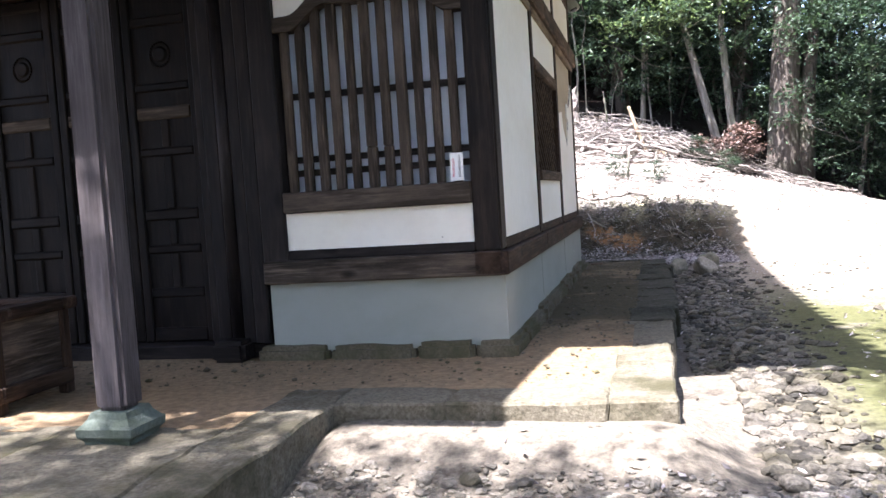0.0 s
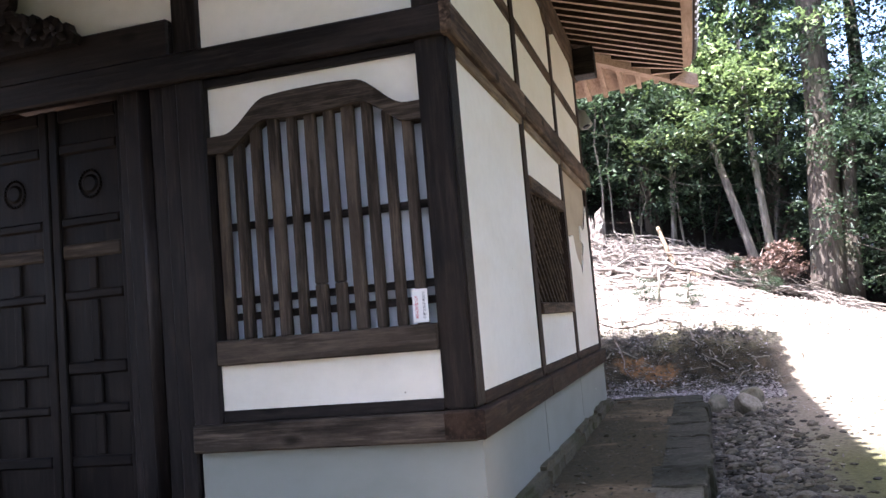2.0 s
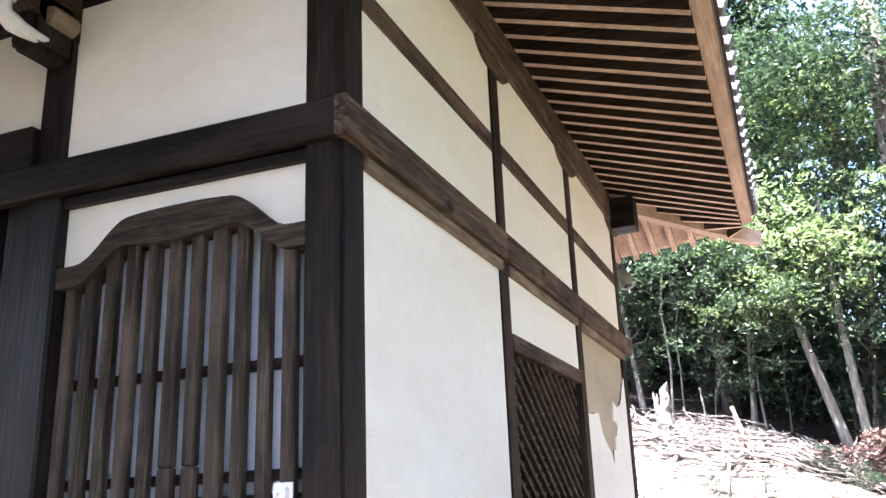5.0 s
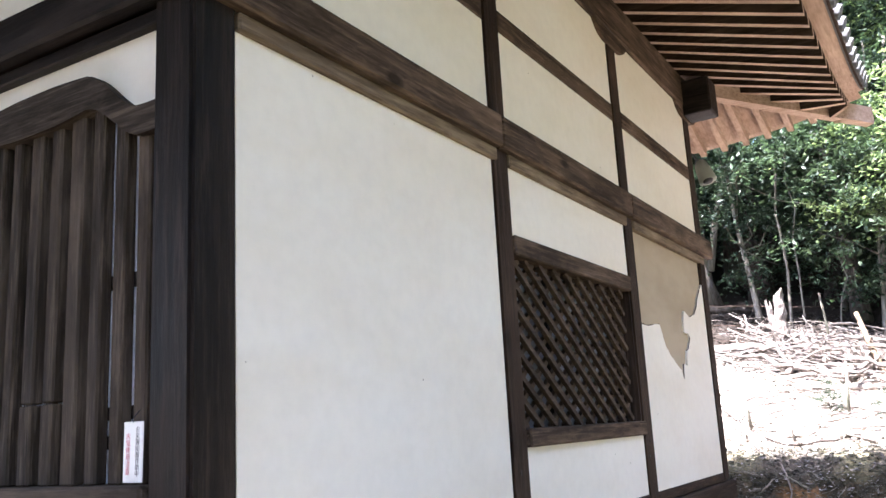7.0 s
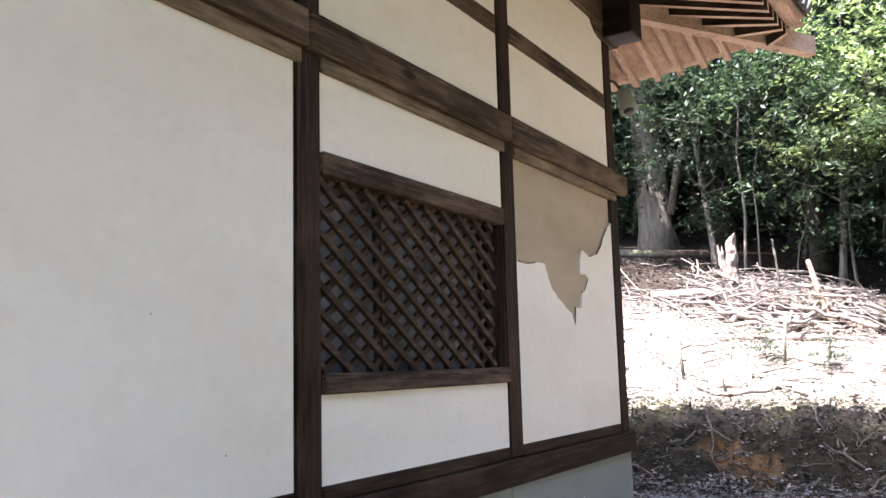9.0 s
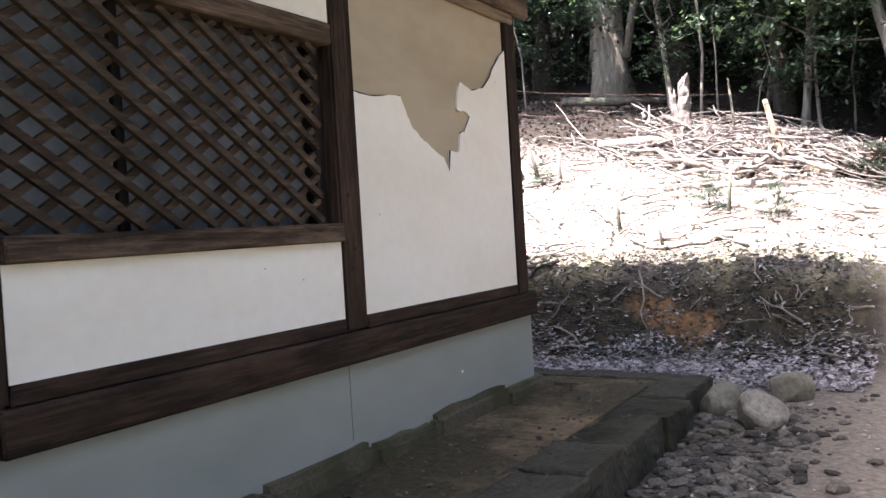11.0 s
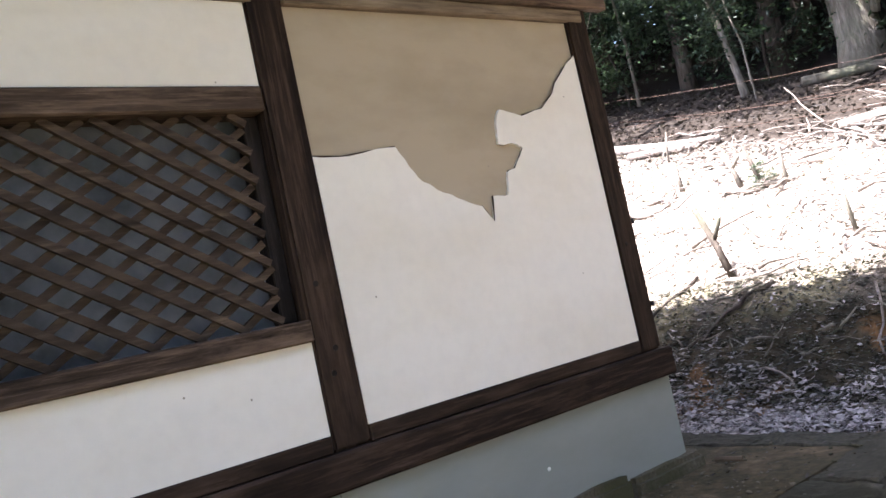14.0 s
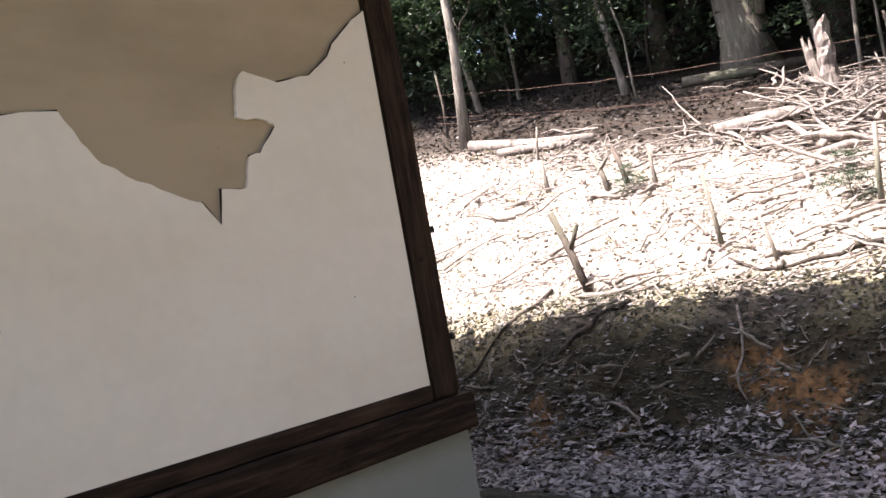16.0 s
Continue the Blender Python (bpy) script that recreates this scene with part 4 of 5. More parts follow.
# carved panel over the lintel, its edge cut into leaf tips
for side in (1, -1):
    bound = [(1.09, 3.27), (1.07, 3.36), (0.98, 3.42), (0.85, 3.465), (0.70, 3.50), (0.61, 3.54), (0.66, 3.63), (0.73, 3.72), (0.79, 3.80), (0.78, 3.95), (0.66, 4.06), (0.62, 4.14), (0.70, 4.24), (0.80, 4.33), (0.83, 4.6)]
    rr = random.Random(8)
    rim = [(0.0, 3.27)]
    for (a, z0), (b, z1) in zip(bound, bound[1:]):
        cut = max(2, int(math.dist((a, z0), (b, z1)) / 0.035))
        for i in range(cut):
            f = i / cut
            bulge = 0.022 * (1 if i % 2 else -0.3) * rr.uniform(0.6, 1.3)
            dx_, dz_ = (b - a), (z1 - z0)
            ln = math.hypot(dx_, dz_)
            rim.append((a + dx_ * f + dz_ / ln * bulge, z0 + dz_ * f - dx_ / ln * bulge))
    rim += [bound[-1], (0.0, 4.6)]
    bm = bmesh.new()
    ring = [bm.verts.new((CX + side * a, 5.14, z)) for a, z in rim]
    for tri in tessellate_polygon([[v.co for v in ring]]):
        bm.faces.new([ring[i] for i in tri])
    ext = bmesh.ops.extrude_face_region(bm, geom=bm.faces[:])
    for v in ext["geom"]:
        if isinstance(v, bmesh.types.BMVert):
            v.co.y += 0.07
    bmesh.ops.recalc_face_normals(bm, faces=bm.faces[:])
    part("carved_panel", bm, DARK["x"], porch, "dark carved openwork panel with leaf-cut edges")
    bm = bmesh.new()
    for cx_, cz_, r0, n_ in ((0.98, 3.34, 0.09, 7), (0.80, 3.38, 0.10, 8), (0.58, 3.40, 0.11, 8), (0.36, 3.42, 0.12, 8), (0.14, 3.44, 0.12, 8), (0.62, 3.72, 0.11, 7), (0.45, 3.85, 0.12, 7), (0.56, 4.16, 0.12, 7), (0.70, 4.36, 0.10, 7), (0.3, 4.2, 0.13, 7)):
        c = Vector((CX + side * cx_, 5.135, cz_))
        t0 = rr.uniform(0, 6.28)
        for i in range(n_):
            petal(bm, c, t0 + 2 * math.pi * i / n_, r0 * rr.uniform(0.85, 1.2), r0 * 0.36, 0.03, rr.uniform(0.0, 0.05))
        for i in range(4):
            petal(bm, c - Vector((0, 0.025, 0)), t0 + 0.5 + math.pi / 2 * i, r0 * 0.5, r0 * 0.26, 0.025, 0.02)
    tagged(part("carved_leaves", bm, DARK["x"], porch, "carved dark wooden peony leaves", smooth=True), kind="stuff")
# name plaque hung under the porch roof, tilted forward
plaque = thing("name_plaque", "large brown wooden plaque tilted forward above the doors", "plaque")
tilt_ = Matrix.Translation((CX, 4.98, 3.63)) @ Matrix.Rotation(radians(44), 4, "X")
for nm, a, mt in (("board", (-0.62, 0.62, 0.02, 0.05, 0.10, 0.74), BROWN), ("frame_side", (0.60, 0.745, -0.02, 0.06, 0.0, 0.86), WORN), ("frame_side", (-0.745, -0.60, -0.02, 0.06, 0.0, 0.86), WORN),
                  ("frame_bottom", (-0.598, 0.598, -0.02, 0.06, 0.0, 0.13), WORN), ("frame_top", (-0.598, 0.598, -0.02, 0.06, 0.73, 0.86), WORN), ("hanger", (-0.05, 0.05, 0.06, 0.62, 0.40, 0.46), DARK)):
    ob = beam(plaque, nm, mt, *a, 0.012)
    ob.data.transform(tilt_)
beam(porch, "strut", BROWN, CX - 0.09, CX + 0.09, 3.9, 5.2, 3.9, 4.1, 0.02)
KY, KZ = 2.52, 3.72
kx0, kx1 = 2 * CX + 1.42, -1.42
bm = bmesh.new()
rows = [[bm.verts.new((xx, yy, zz + o)) for xx, o in ((kx0, 0), (kx1, 0), (kx1, -0.05), (kx0, -0.05))] for yy, zz in ((KY, KZ), (3.4, 4.05), (4.2, 4.62))]
for a, b in zip(rows, rows[1:]):
    for i in range(4):
        bm.faces.new((a[i], a[(i + 1) % 4], b[(i + 1) % 4], b[i]))
bm.faces.new(rows[0])
bm.faces.new(rows[-1][::-1])
bmesh.ops.recalc_face_normals(bm, faces=bm.faces[:])
part("porch_roof", bm, TILE, porch)
x = kx0 + 0.08
while x < kx1:
    bm = bmesh.new()
    tube(bm, [(x, KY + 0.08, KZ - 0.07), (x, 3.4, 3.955), (x, 4.1, 4.45)], [0.034] * 3, 4)
    part("rafter", bm, BROWN["y"], porch)
    x += 0.24

# ---- offering box ----
chest = thing("offering_box", "weathered wooden offering chest on a plinth before the doors", "offering box")
bx0, bx1, by0, by1 = 2 * CX + 3.42, -3.42, 3.80, 4.42
for px in (bx0, bx1 - 0.07):
    for py in (by0, by1 - 0.07):
        beam(chest, "leg", BROWN, px, px + 0.07, py, py + 0.07, TOP - 0.005, 0.86, 0.008)
beam(chest, "side_panel", GREYED, bx1 - 0.055, bx1 - 0.02, by0 + 0.07, by1 - 0.07, 0.50, 0.86, 0.004)
beam(chest, "side_panel", GREYED, bx0 + 0.02, bx0 + 0.055, by0 + 0.07, by1 - 0.07, 0.50, 0.86, 0.004)
beam(chest, "front_panel", GREYED, bx0 + 0.07, bx1 - 0.07, by0 + 0.02, by0 + 0.055, 0.50, 0.86, 0.004)
beam(chest, "rear_panel", GREYED, bx0 + 0.07, bx1 - 0.07, by1 - 0.055, by1 - 0.02, 0.50, 0.86, 0.004)
beam(chest, "plinth_rail", BROWN, bx1 - 0.085, bx1 + 0.02, by0 + 0.02, by1 - 0.02, 0.42, 0.51, 0.01)
beam(chest, "plinth_rail", BROWN, bx0 - 0.02, bx1 + 0.02, by0 - 0.03, by0 + 0.018, 0.42, 0.51, 0.01)
beam(chest, "rim", BROWN, bx0 - 0.04, bx1 + 0.04, by0 - 0.04, by0 + 0.09, 0.86, 0.93, 0.012)
beam(chest, "rim", BROWN, bx0 - 0.04, bx1 + 0.04, by1 - 0.09, by1 + 0.04, 0.86, 0.93, 0.012)
for px in (bx0 - 0.04, bx1 - 0.07):
    beam(chest, "rim", BROWN, px, px + 0.11, by0 + 0.091, by1 - 0.091, 0.86, 0.93, 0.012)
x = bx0 + 0.12
while x < bx1 - 0.12:
    beam(chest, "slat", BROWN, x, x + 0.04, by0 + 0.09, by1 - 0.09, 0.865, 0.91, 0.008)
    x += 0.085

# ---- notice ----
notice = tagged(link("notice_plate", box_bm(-1.206, -1.12, FY - 0.034, FY - 0.029, 1.478, 1.655, 0.002), SIGN), "small white notice plate with black and red vertical writing", "sign")


def writing(text, xc, z_top, pitch, size, mat, name):
    """A column of characters in the built-in font, turned into one thin mesh."""
    cu = bpy.data.curves.new(name, "FONT")
    cu.body = "\n".join(text)
    cu.size = size
    cu.space_line = pitch / size
    cu.align_x = "CENTER"
    cu.extrude = 0.0002
    cu.resolution_u = 2
    tmp = bpy.data.objects.new(name, cu)
    scene.collection.objects.link(tmp)
    me_ = bpy.data.meshes.new_from_object(tmp.evaluated_get(bpy.context.evaluated_depsgraph_get()))
    bpy.data.objects.remove(tmp)
    bpy.data.curves.remove(cu)
    me_.transform(Matrix.Translation((xc, FY - 0.0345, z_top - size * 0.8)) @ Matrix.Rotation(radians(90), 4, "X"))
    me_.materials.clear()
    me_.materials.append(mat)
    ob = new(name, me_)
    ob.parent = notice
    return ob


writing("火災報知器作動中", -1.143, 1.640, 0.0182, 0.0190, INK, "black_writing")
writing("火気使用注意", -1.184, 1.622, 0.0205, 0.0205, RED_INK, "red_writing")
bm = bmesh.new()
tube(bm, [(-1.163, FY - 0.031, 1.645), (-1.166, FY - 0.036, 1.662), (-1.160, FY - 0.012, 1.69)], [0.0016] * 3, 5)
part("cord", bm, INK, notice, "thin dark cord")
lean_ = Matrix.Translation((-1.177, 0.062, 1.66)) @ Matrix.Rotation(radians(0.8), 4, "Y") @ Matrix.Translation((1.163, 0, -1.66))
notice.data.transform(lean_)
for ob in notice.children:
    ob.data.transform(lean_)

# ---- stones ----


def ico(sub):
    bm = bmesh.new()
    bmesh.ops.create_icosphere(bm, subdivisions=sub, radius=1.0)
    vs = np.array([v.co[:] for v in bm.verts])
    fs = np.array([[v.index for v in f.verts] for f in bm.faces])
    bm.free()
    return vs, fs


def stuff_mesh(name, vs, fs, mat, label, category, smooth=False):
    me = bpy.data.meshes.new(name)
    me.from_pydata(vs, [], fs)
    me.materials.append(mat)
    if smooth:
        me.shade_smooth()
    return tagged(new(name, me), label, category, kind="stuff")


def rot(rs):
    q = rs.normal(size=4)
    w_, x_, y_, z_ = q / np.linalg.norm(q)
    return np.array([[1 - 2 * (y_ * y_ + z_ * z_), 2 * (x_ * y_ - z_ * w_), 2 * (x_ * z_ + y_ * w_)],
                     [2 * (x_ * y_ + z_ * w_), 1 - 2 * (x_ * x_ + z_ * z_), 2 * (y_ * z_ - x_ * w_)],
                     [2 * (x_ * z_ - y_ * w_), 2 * (y_ * z_ + x_ * w_), 1 - 2 * (x_ * x_ + y_ * y_)]])


ICO1, ICO2, ICO3 = ico(1), ico(2), ico(4)


def stone_points(rs, base, r):
    vs = base[0] * (1 + rs.uniform(-0.28, 0.16, size=(len(base[0]), 1)))
    vs = vs @ rot(rs).T
    vs = vs * np.array([1.0, rs.uniform(0.5, 0.95), rs.uniform(0.28, 0.55)]) * r
    a = rs.uniform(0, 6.28)
    c, s = math.cos(a), math.sin(a)
    return vs @ np.array([[c, -s, 0], [s, c, 0], [0, 0, 1]]).T


def scatter_stones(name, count, place, sizes, mat, label, seed):
    rs = np.random.RandomState(seed)
    vs, fs, off = [], [], 0
    for _ in range(count):
        x_, y_ = place(rs)
        r = sizes(rs)
        p = stone_points(rs, ICO1, r) + np.array([x_, y_, ground_h(x_, y_) + r * 0.15])
        vs.append(p)
        fs.append(ICO1[1] + off)
        off += len(p)
    return stuff_mesh(name, np.concatenate(vs).tolist(), np.concatenate(fs).tolist(), mat, label, "gravel")


def beside(rs):
    y_ = 3.8 + 7.8 * rs.beta(1.0, 0.95)
    return (max(0.24, 0.58 + rs.normal(0, 0.22)) if y_ > 5.6 else 0.46 + abs(rs.normal(0, 0.24))), y_


def before(rs):
    x_ = rs.uniform(-1.6, 2.0)
    return x_, 2.2 + rs.beta(2.2, 1.9) * (1.45 + 0.5 * step(0.3, 0.8, x_))


scatter_stones("gravel", 3900, beside, lambda rs: min(0.075, 0.008 + rs.gamma(1.3, 0.0165)), PEBBLE, "loose grey river gravel beside the kerb", 1)
scatter_stones("gravel", 9500, before, lambda rs: min(0.05, 0.006 + rs.gamma(1.3, 0.0085)), PALE_PEBBLE, "loose grey river gravel before the terrace", 2)
scatter_stones("gravel", 900, lambda rs: (rs.uniform(0.6, 5.0), rs.uniform(3, 12.5)), lambda rs: 0.008 + rs.gamma(2.0, 0.006), PEBBLE, "fine gravel scattered over mossy soil", 3)


def big_stone(x_, y_, r, seed, name, mat, label, category, group, squash=0.8):
    rs = np.random.RandomState(seed)
    ball = ICO3 if r > 0.12 else ICO2
    base = ball[0].copy()
    for _ in range(11):
        d = rs.normal(size=3)
        d /= np.linalg.norm(d)
        over = np.maximum(0, base @ d - rs.uniform(0.62, 0.86))
        base -= over[:, None] * d * 0.92
    base *= 1.14 * (1 + 0.10 * np.array([[noise.noise(Vector(v * 1.7 + seed)) + 0.4 * noise.noise(Vector(v * 5 + seed)) + 0.18 * noise.noise(Vector(v * 13))] for v in base]))
    base = base * np.array([1.0, 0.85, squash]) * r
    a = rs.uniform(0, 6.28)
    c, s = math.cos(a), math.sin(a)
    base = base @ np.array([[c, -s, 0], [s, c, 0], [0, 0, 1]]).T
    me_ = bpy.data.meshes.new(name)
    me_.from_pydata(base.tolist(), [], ball[1].tolist())
    me_.materials.append(mat)
    if r > 0.12:
        me_.shade_smooth()
    ob = new(name, me_)
    ob.location = (x_, y_, ground_h(x_, y_) + r * squash * 0.55)
    return tagged(ob, label, category, group)


for i, (x_, y_, r) in enumerate(((0.31, 11.60, 0.152), (0.64, 11.16, 0.155), (0.72, 11.80, 0.135))):
    big_stone(x_, y_, r, i + 3, "boulder", BOULDER, "rounded grey boulder lying at the terrace corner", "boulder", "boulders at the terrace corner", 0.86)
rs = np.random.RandomState(77)
for i in range(34):
    x_, y_ = (beside(rs) if i % 3 else before(rs))
    big_stone(x_, y_, rs.uniform(0.035, 0.075), i + 40, "loose_stone", PEBBLE, "fist-sized grey stone lying in the gravel", "stone", "loose stones in the gravel", 0.55)

# ---- leaf litter ----


def leaf_cloud(rs, centres, size, spread_=1.0, flat=None):
    """Folded four-cornered leaves at the centres; returns points and triangles."""
    n_ = len(centres)
    d = rs.normal(size=(n_, 3))
    if flat is not None:
        d[:, 2] *= flat
    d /= np.linalg.norm(d, axis=1)[:, None]
    u = np.cross(d, rs.normal(size=(n_, 3)) * np.array([1, 1, 1]) if flat is None else np.tile([0.0, 0.0, 1.0], (n_, 1)) + rs.normal(0, 0.35, size=(n_, 3)))
    u /= np.linalg.norm(u, axis=1)[:, None] + 1e-9
    nrm = np.cross(d, u)
    L = (size * rs.uniform(0.6, 1.25, n_))[:, None]
    W = L * 0.24
    a, b = centres - d * L / 2, centres + d * L / 2
    m1, m2 = centres + u * W + nrm * L * 0.08, centres - u * W + nrm * L * 0.08
    vs = np.stack([a, m1, b, m2], 1).reshape(-1, 3)
    k = np.arange(n_)[:, None] * 4
    fs = np.concatenate([k + np.array([[0, 1, 2]]), k + np.array([[0, 2, 3]])])
    return vs, fs


def litter(count, xr, yr, size, seed, label, mat=DEAD_LEAF, bias=1.0):
    rs_ = np.random.RandomState(seed)
    xs_, ys_ = rs_.uniform(*xr, count), yr[0] + (yr[1] - yr[0]) * rs_.beta(1.0, bias, count)
    c = np.array([(a, b, ground_h(a, b) + 0.012 + abs(rs_.normal(0, 0.012))) for a, b in zip(xs_, ys_)])
    vs, fs = leaf_cloud(rs_, c, size, flat=0.25)
    return stuff_mesh("leaf_litter", vs.tolist(), fs.tolist(), mat, label, "leaf litter")


litter(14000, (-6.5, 1.15), (12.05, 13.5), 0.066, 5, "grey-lilac dead leaves heaped along the foot of the bank", bias=1.7)
litter(3200, (-6.5, 1.15), (13.1, 14.5), 0.055, 15, "grey dead leaves caught on the face of the bank", bias=1.2)
litter(12000, (-9, 3.5), (14.2, 17.4), 0.062, 6, "sun-bleached dead leaves over the slope", BLEACHED_LEAF)
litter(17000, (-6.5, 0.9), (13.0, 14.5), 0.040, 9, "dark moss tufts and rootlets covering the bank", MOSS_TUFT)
litter(9000, (-9, 3.2), (16.9, 20.6), 0.075, 10, "brown fallen leaves under the wood edge, darkened by painted tree shade", FOREST_LEAF)
litter(900, (-0.9, 5), (3, 12.4), 0.05, 7, "a few dead leaves strewn over the mossy ground")



def terrace_crumbs(count, xr, yr, seed, mat, label, category, r0):
    """Small stones and crumbs of earth lying on the packed terrace."""
    rs_ = np.random.RandomState(seed)
    vs, fs, off = [], [], 0
    for _ in range(count):
        x_, y_ = rs_.uniform(*xr), rs_.uniform(*yr)
        r = r0 * rs_.gamma(1.5, 0.6)
        p = stone_points(rs_, ICO1, min(r, 0.03)) + np.array([x_, y_, TOP + min(r, 0.03) * 0.12])
        vs.append(p)
        fs.append(ICO1[1] + off)
        off += len(p)
    stuff_mesh("crumbs", np.concatenate(vs).tolist(), np.concatenate(fs).tolist(), mat, label, category)


terrace_crumbs(900, (-0.83, -0.1), (5.2, 12.0), 91, KERB, "earth crumbs and small stones along the foundation", "crumbs", 0.008)
terrace_crumbs(700, (-4.5, -0.3), (4.45, 5.25), 92, BASE_STONE, "earth crumbs on the packed floor before the hall", "crumbs", 0.007)
rs_t = np.random.RandomState(93)
c = np.column_stack([rs_t.uniform(-0.82, 0.06, 260), rs_t.uniform(6.0, 12.2, 260), np.full(260, TOP + 0.008)])
vs, fs = leaf_cloud(rs_t, c, 0.032, flat=0.15)
stuff_mesh("leaf_litter", vs.tolist(), fs.tolist(), FOREST_LEAF, "a few dark leaf scraps on the mossy terrace", "leaf litter")

# ---- dead wood ----


def on_ground(x_, y_, up=0.0):
    return (x_, y_, ground_h(x_, y_) + up)


def stick(name, pts, radii, mat, label, category, group="", sides=7, rough=0.12, seed=0):
    bm = bmesh.new()
    tube(bm, pts, radii, sides, rough, seed)
    return tagged(link(name, bm, mat, None, "", True), label, category, group)


rnd = random.Random(11)
# tall split stump with its splinter
stump = thing("broken_stump", "tall bleached stump, split and broken off at the top", "tree stump")
bx, by = -1.43, 17.95
bz = ground_h(bx, by)
for name, pts, rad in (("shaft", [(bx + 0.0, by, bz - 0.1), (bx + 0.01, by, bz + 0.35), (bx + 0.0, by, bz + 0.72), (bx + 0.02, by, bz + 1.0)], [0.125, 0.092, 0.082, 0.074]),
                       ("splinter", [(bx - 0.04, by - 0.03, bz + 0.1), (bx - 0.10, by - 0.05, bz + 0.45), (bx - 0.16, by - 0.05, bz + 0.82)], [0.065, 0.05, 0.038]),
                       ("side_shoot", [(bx + 0.35, by - 0.1, bz - 0.1), (bx + 0.33, by - 0.1, bz + 0.28)], [0.09, 0.07])):
    bm = bmesh.new()
    fine_pts, fine_rad = [], []
    for k in range(len(pts) - 1):
        for q in range(4):
            f = q / 4
            fine_pts.append(Vector(pts[k]).lerp(Vector(pts[k + 1]), f) + Vector((rnd.uniform(-1, 1), rnd.uniform(-1, 1), 0)) * 0.007)
            fine_rad.append(rad[k] * (1 - f) + rad[k + 1] * f)
    tube(bm, fine_pts + [pts[-1]], fine_rad + [rad[-1]], 11, 0.2, 3)
    for v in bm.verts:
        if v.co.z > pts[-1][2] - 0.03:
            v.co.z += rnd.uniform(-0.11, 0.09)
    part(name, bm, STUMP_WOOD, stump)
# cut stems on the slope
for i, (x_, y_, hgt, lean, r) in enumerate(((-4.0, 16.3, 0.36, -0.05, 0.035), (-3.15, 16.2, 0.42, -0.18, 0.04), (-2.95, 16.25, 0.45, -0.14, 0.035), (-2.62, 16.2, 0.46, -0.03, 0.03),
                                            (-2.45, 14.55, 0.72, -0.28, 0.045), (-1.45, 15.0, 0.62, -0.08, 0.025), (-0.35, 15.3, 0.6, 0.05, 0.025), (0.1, 15.6, 0.4, 0.06, 0.02),
                                            (-4.6, 17.0, 0.4, 0.05, 0.02), (-0.9, 14.7, 0.35, -0.1, 0.02), (4.05, 16.0, 0.5, 0.02, 0.02), (4.25, 15.6, 0.35, 0.03, 0.016), (4.4, 15.2, 0.4, -0.06, 0.02))):
    g = ground_h(x_, y_)
    bm = bmesh.new()
    tube(bm, [(x_, y_, g - 0.08), (x_ + lean * 0.4, y_, g + hgt * 0.45), (x_ + lean, y_ + 0.02, g + hgt)], [r * 1.0, r * 0.75, r * 0.6], 7, 0.15, i)
    if i in (1, 4):
        tube(bm, [(x_ + lean * 0.5, y_, g + hgt * 0.5), (x_ + lean * 0.5 + 0.12, y_, g + hgt * 0.8)], [r * 0.6, r * 0.4], 6, 0.1, i)
    tagged(link("cut_stem", bm, BARK if i in (2, 4) else PALE_BARK, None, "", True), "thin cut stem standing on the cleared slope", "cut stem", "cut stems on the slope")
# roots and limbs over the edge of the bank
for i, pts in enumerate(([(-1.95, 14.3), (-2.12, 14.12), (-2.3, 13.9), (-2.38, 13.75), (-2.5, 13.6)], [(-0.2, 14.7), (-0.6, 14.55), (-1.0, 14.6), (-1.4, 14.8)],
                         [(-2.9, 14.6), (-3.2, 14.2), (-3.4, 13.8), (-3.5, 13.3)], [(0.2, 14.5), (0.1, 14.1), (0.25, 13.7)], [(-1.0, 14.1), (-0.85, 13.7), (-0.7, 13.45)],
                         [(-1.7, 13.4), (-1.35, 13.3), (-1.2, 13.05)])):
    r = (0.024, 0.02, 0.018, 0.016, 0.012, 0.012)[i]
    bent = []
    for (a, b), (c, d) in zip(pts, pts[1:]):
        for f in (0, 0.33, 0.67):
            bent.append((a + (c - a) * f + rnd.uniform(-0.035, 0.035), b + (d - b) * f + rnd.uniform(-0.035, 0.035)))
    stick("root", [on_ground(a, b, r * 0.6 + 0.04 * rnd.random()) for a, b in bent], [r * (1 - 0.65 * k / len(bent)) * rnd.uniform(0.8, 1.25) for k in range(len(bent))], DARK_BARK if i < 3 else DEADWOOD,
          "gnarled root hanging over the bank edge", "root", "roots on the bank", rough=0.2, seed=i)
# logs
for i, (a, b, r, mat) in enumerate((((-6.0, 17.4), (-4.1, 17.5), 0.075, DEADWOOD), ((-5.4, 17.25), (-4.35, 17.35), 0.06, DEADWOOD), ((-2.6, 17.6), (-1.3, 18.0), 0.08, DEADWOOD),
                                    ((-0.9, 18.2), (0.35, 17.3), 0.06, STRAW["x"]), ((-0.4, 17.9), (0.9, 18.3), 0.06, DEADWOOD), ((-1.3, 16.2), (0.5, 16.6), 0.045, DEADWOOD),
                                    ((-3.9, 19.6), (-2.3, 20.2), 0.08, BARK))):
    mid = ((a[0] + b[0]) / 2 + 0.05, (a[1] + b[1]) / 2 + 0.1)
    stick("log", [on_ground(*a, r * 0.7), on_ground(*mid, r * 0.9), on_ground(*b, r * 0.8)], [r, r * 0.95, r * 0.75], mat, "bleached log lying across the cleared slope", "log", "logs on the slope", 9, 0.1, i)
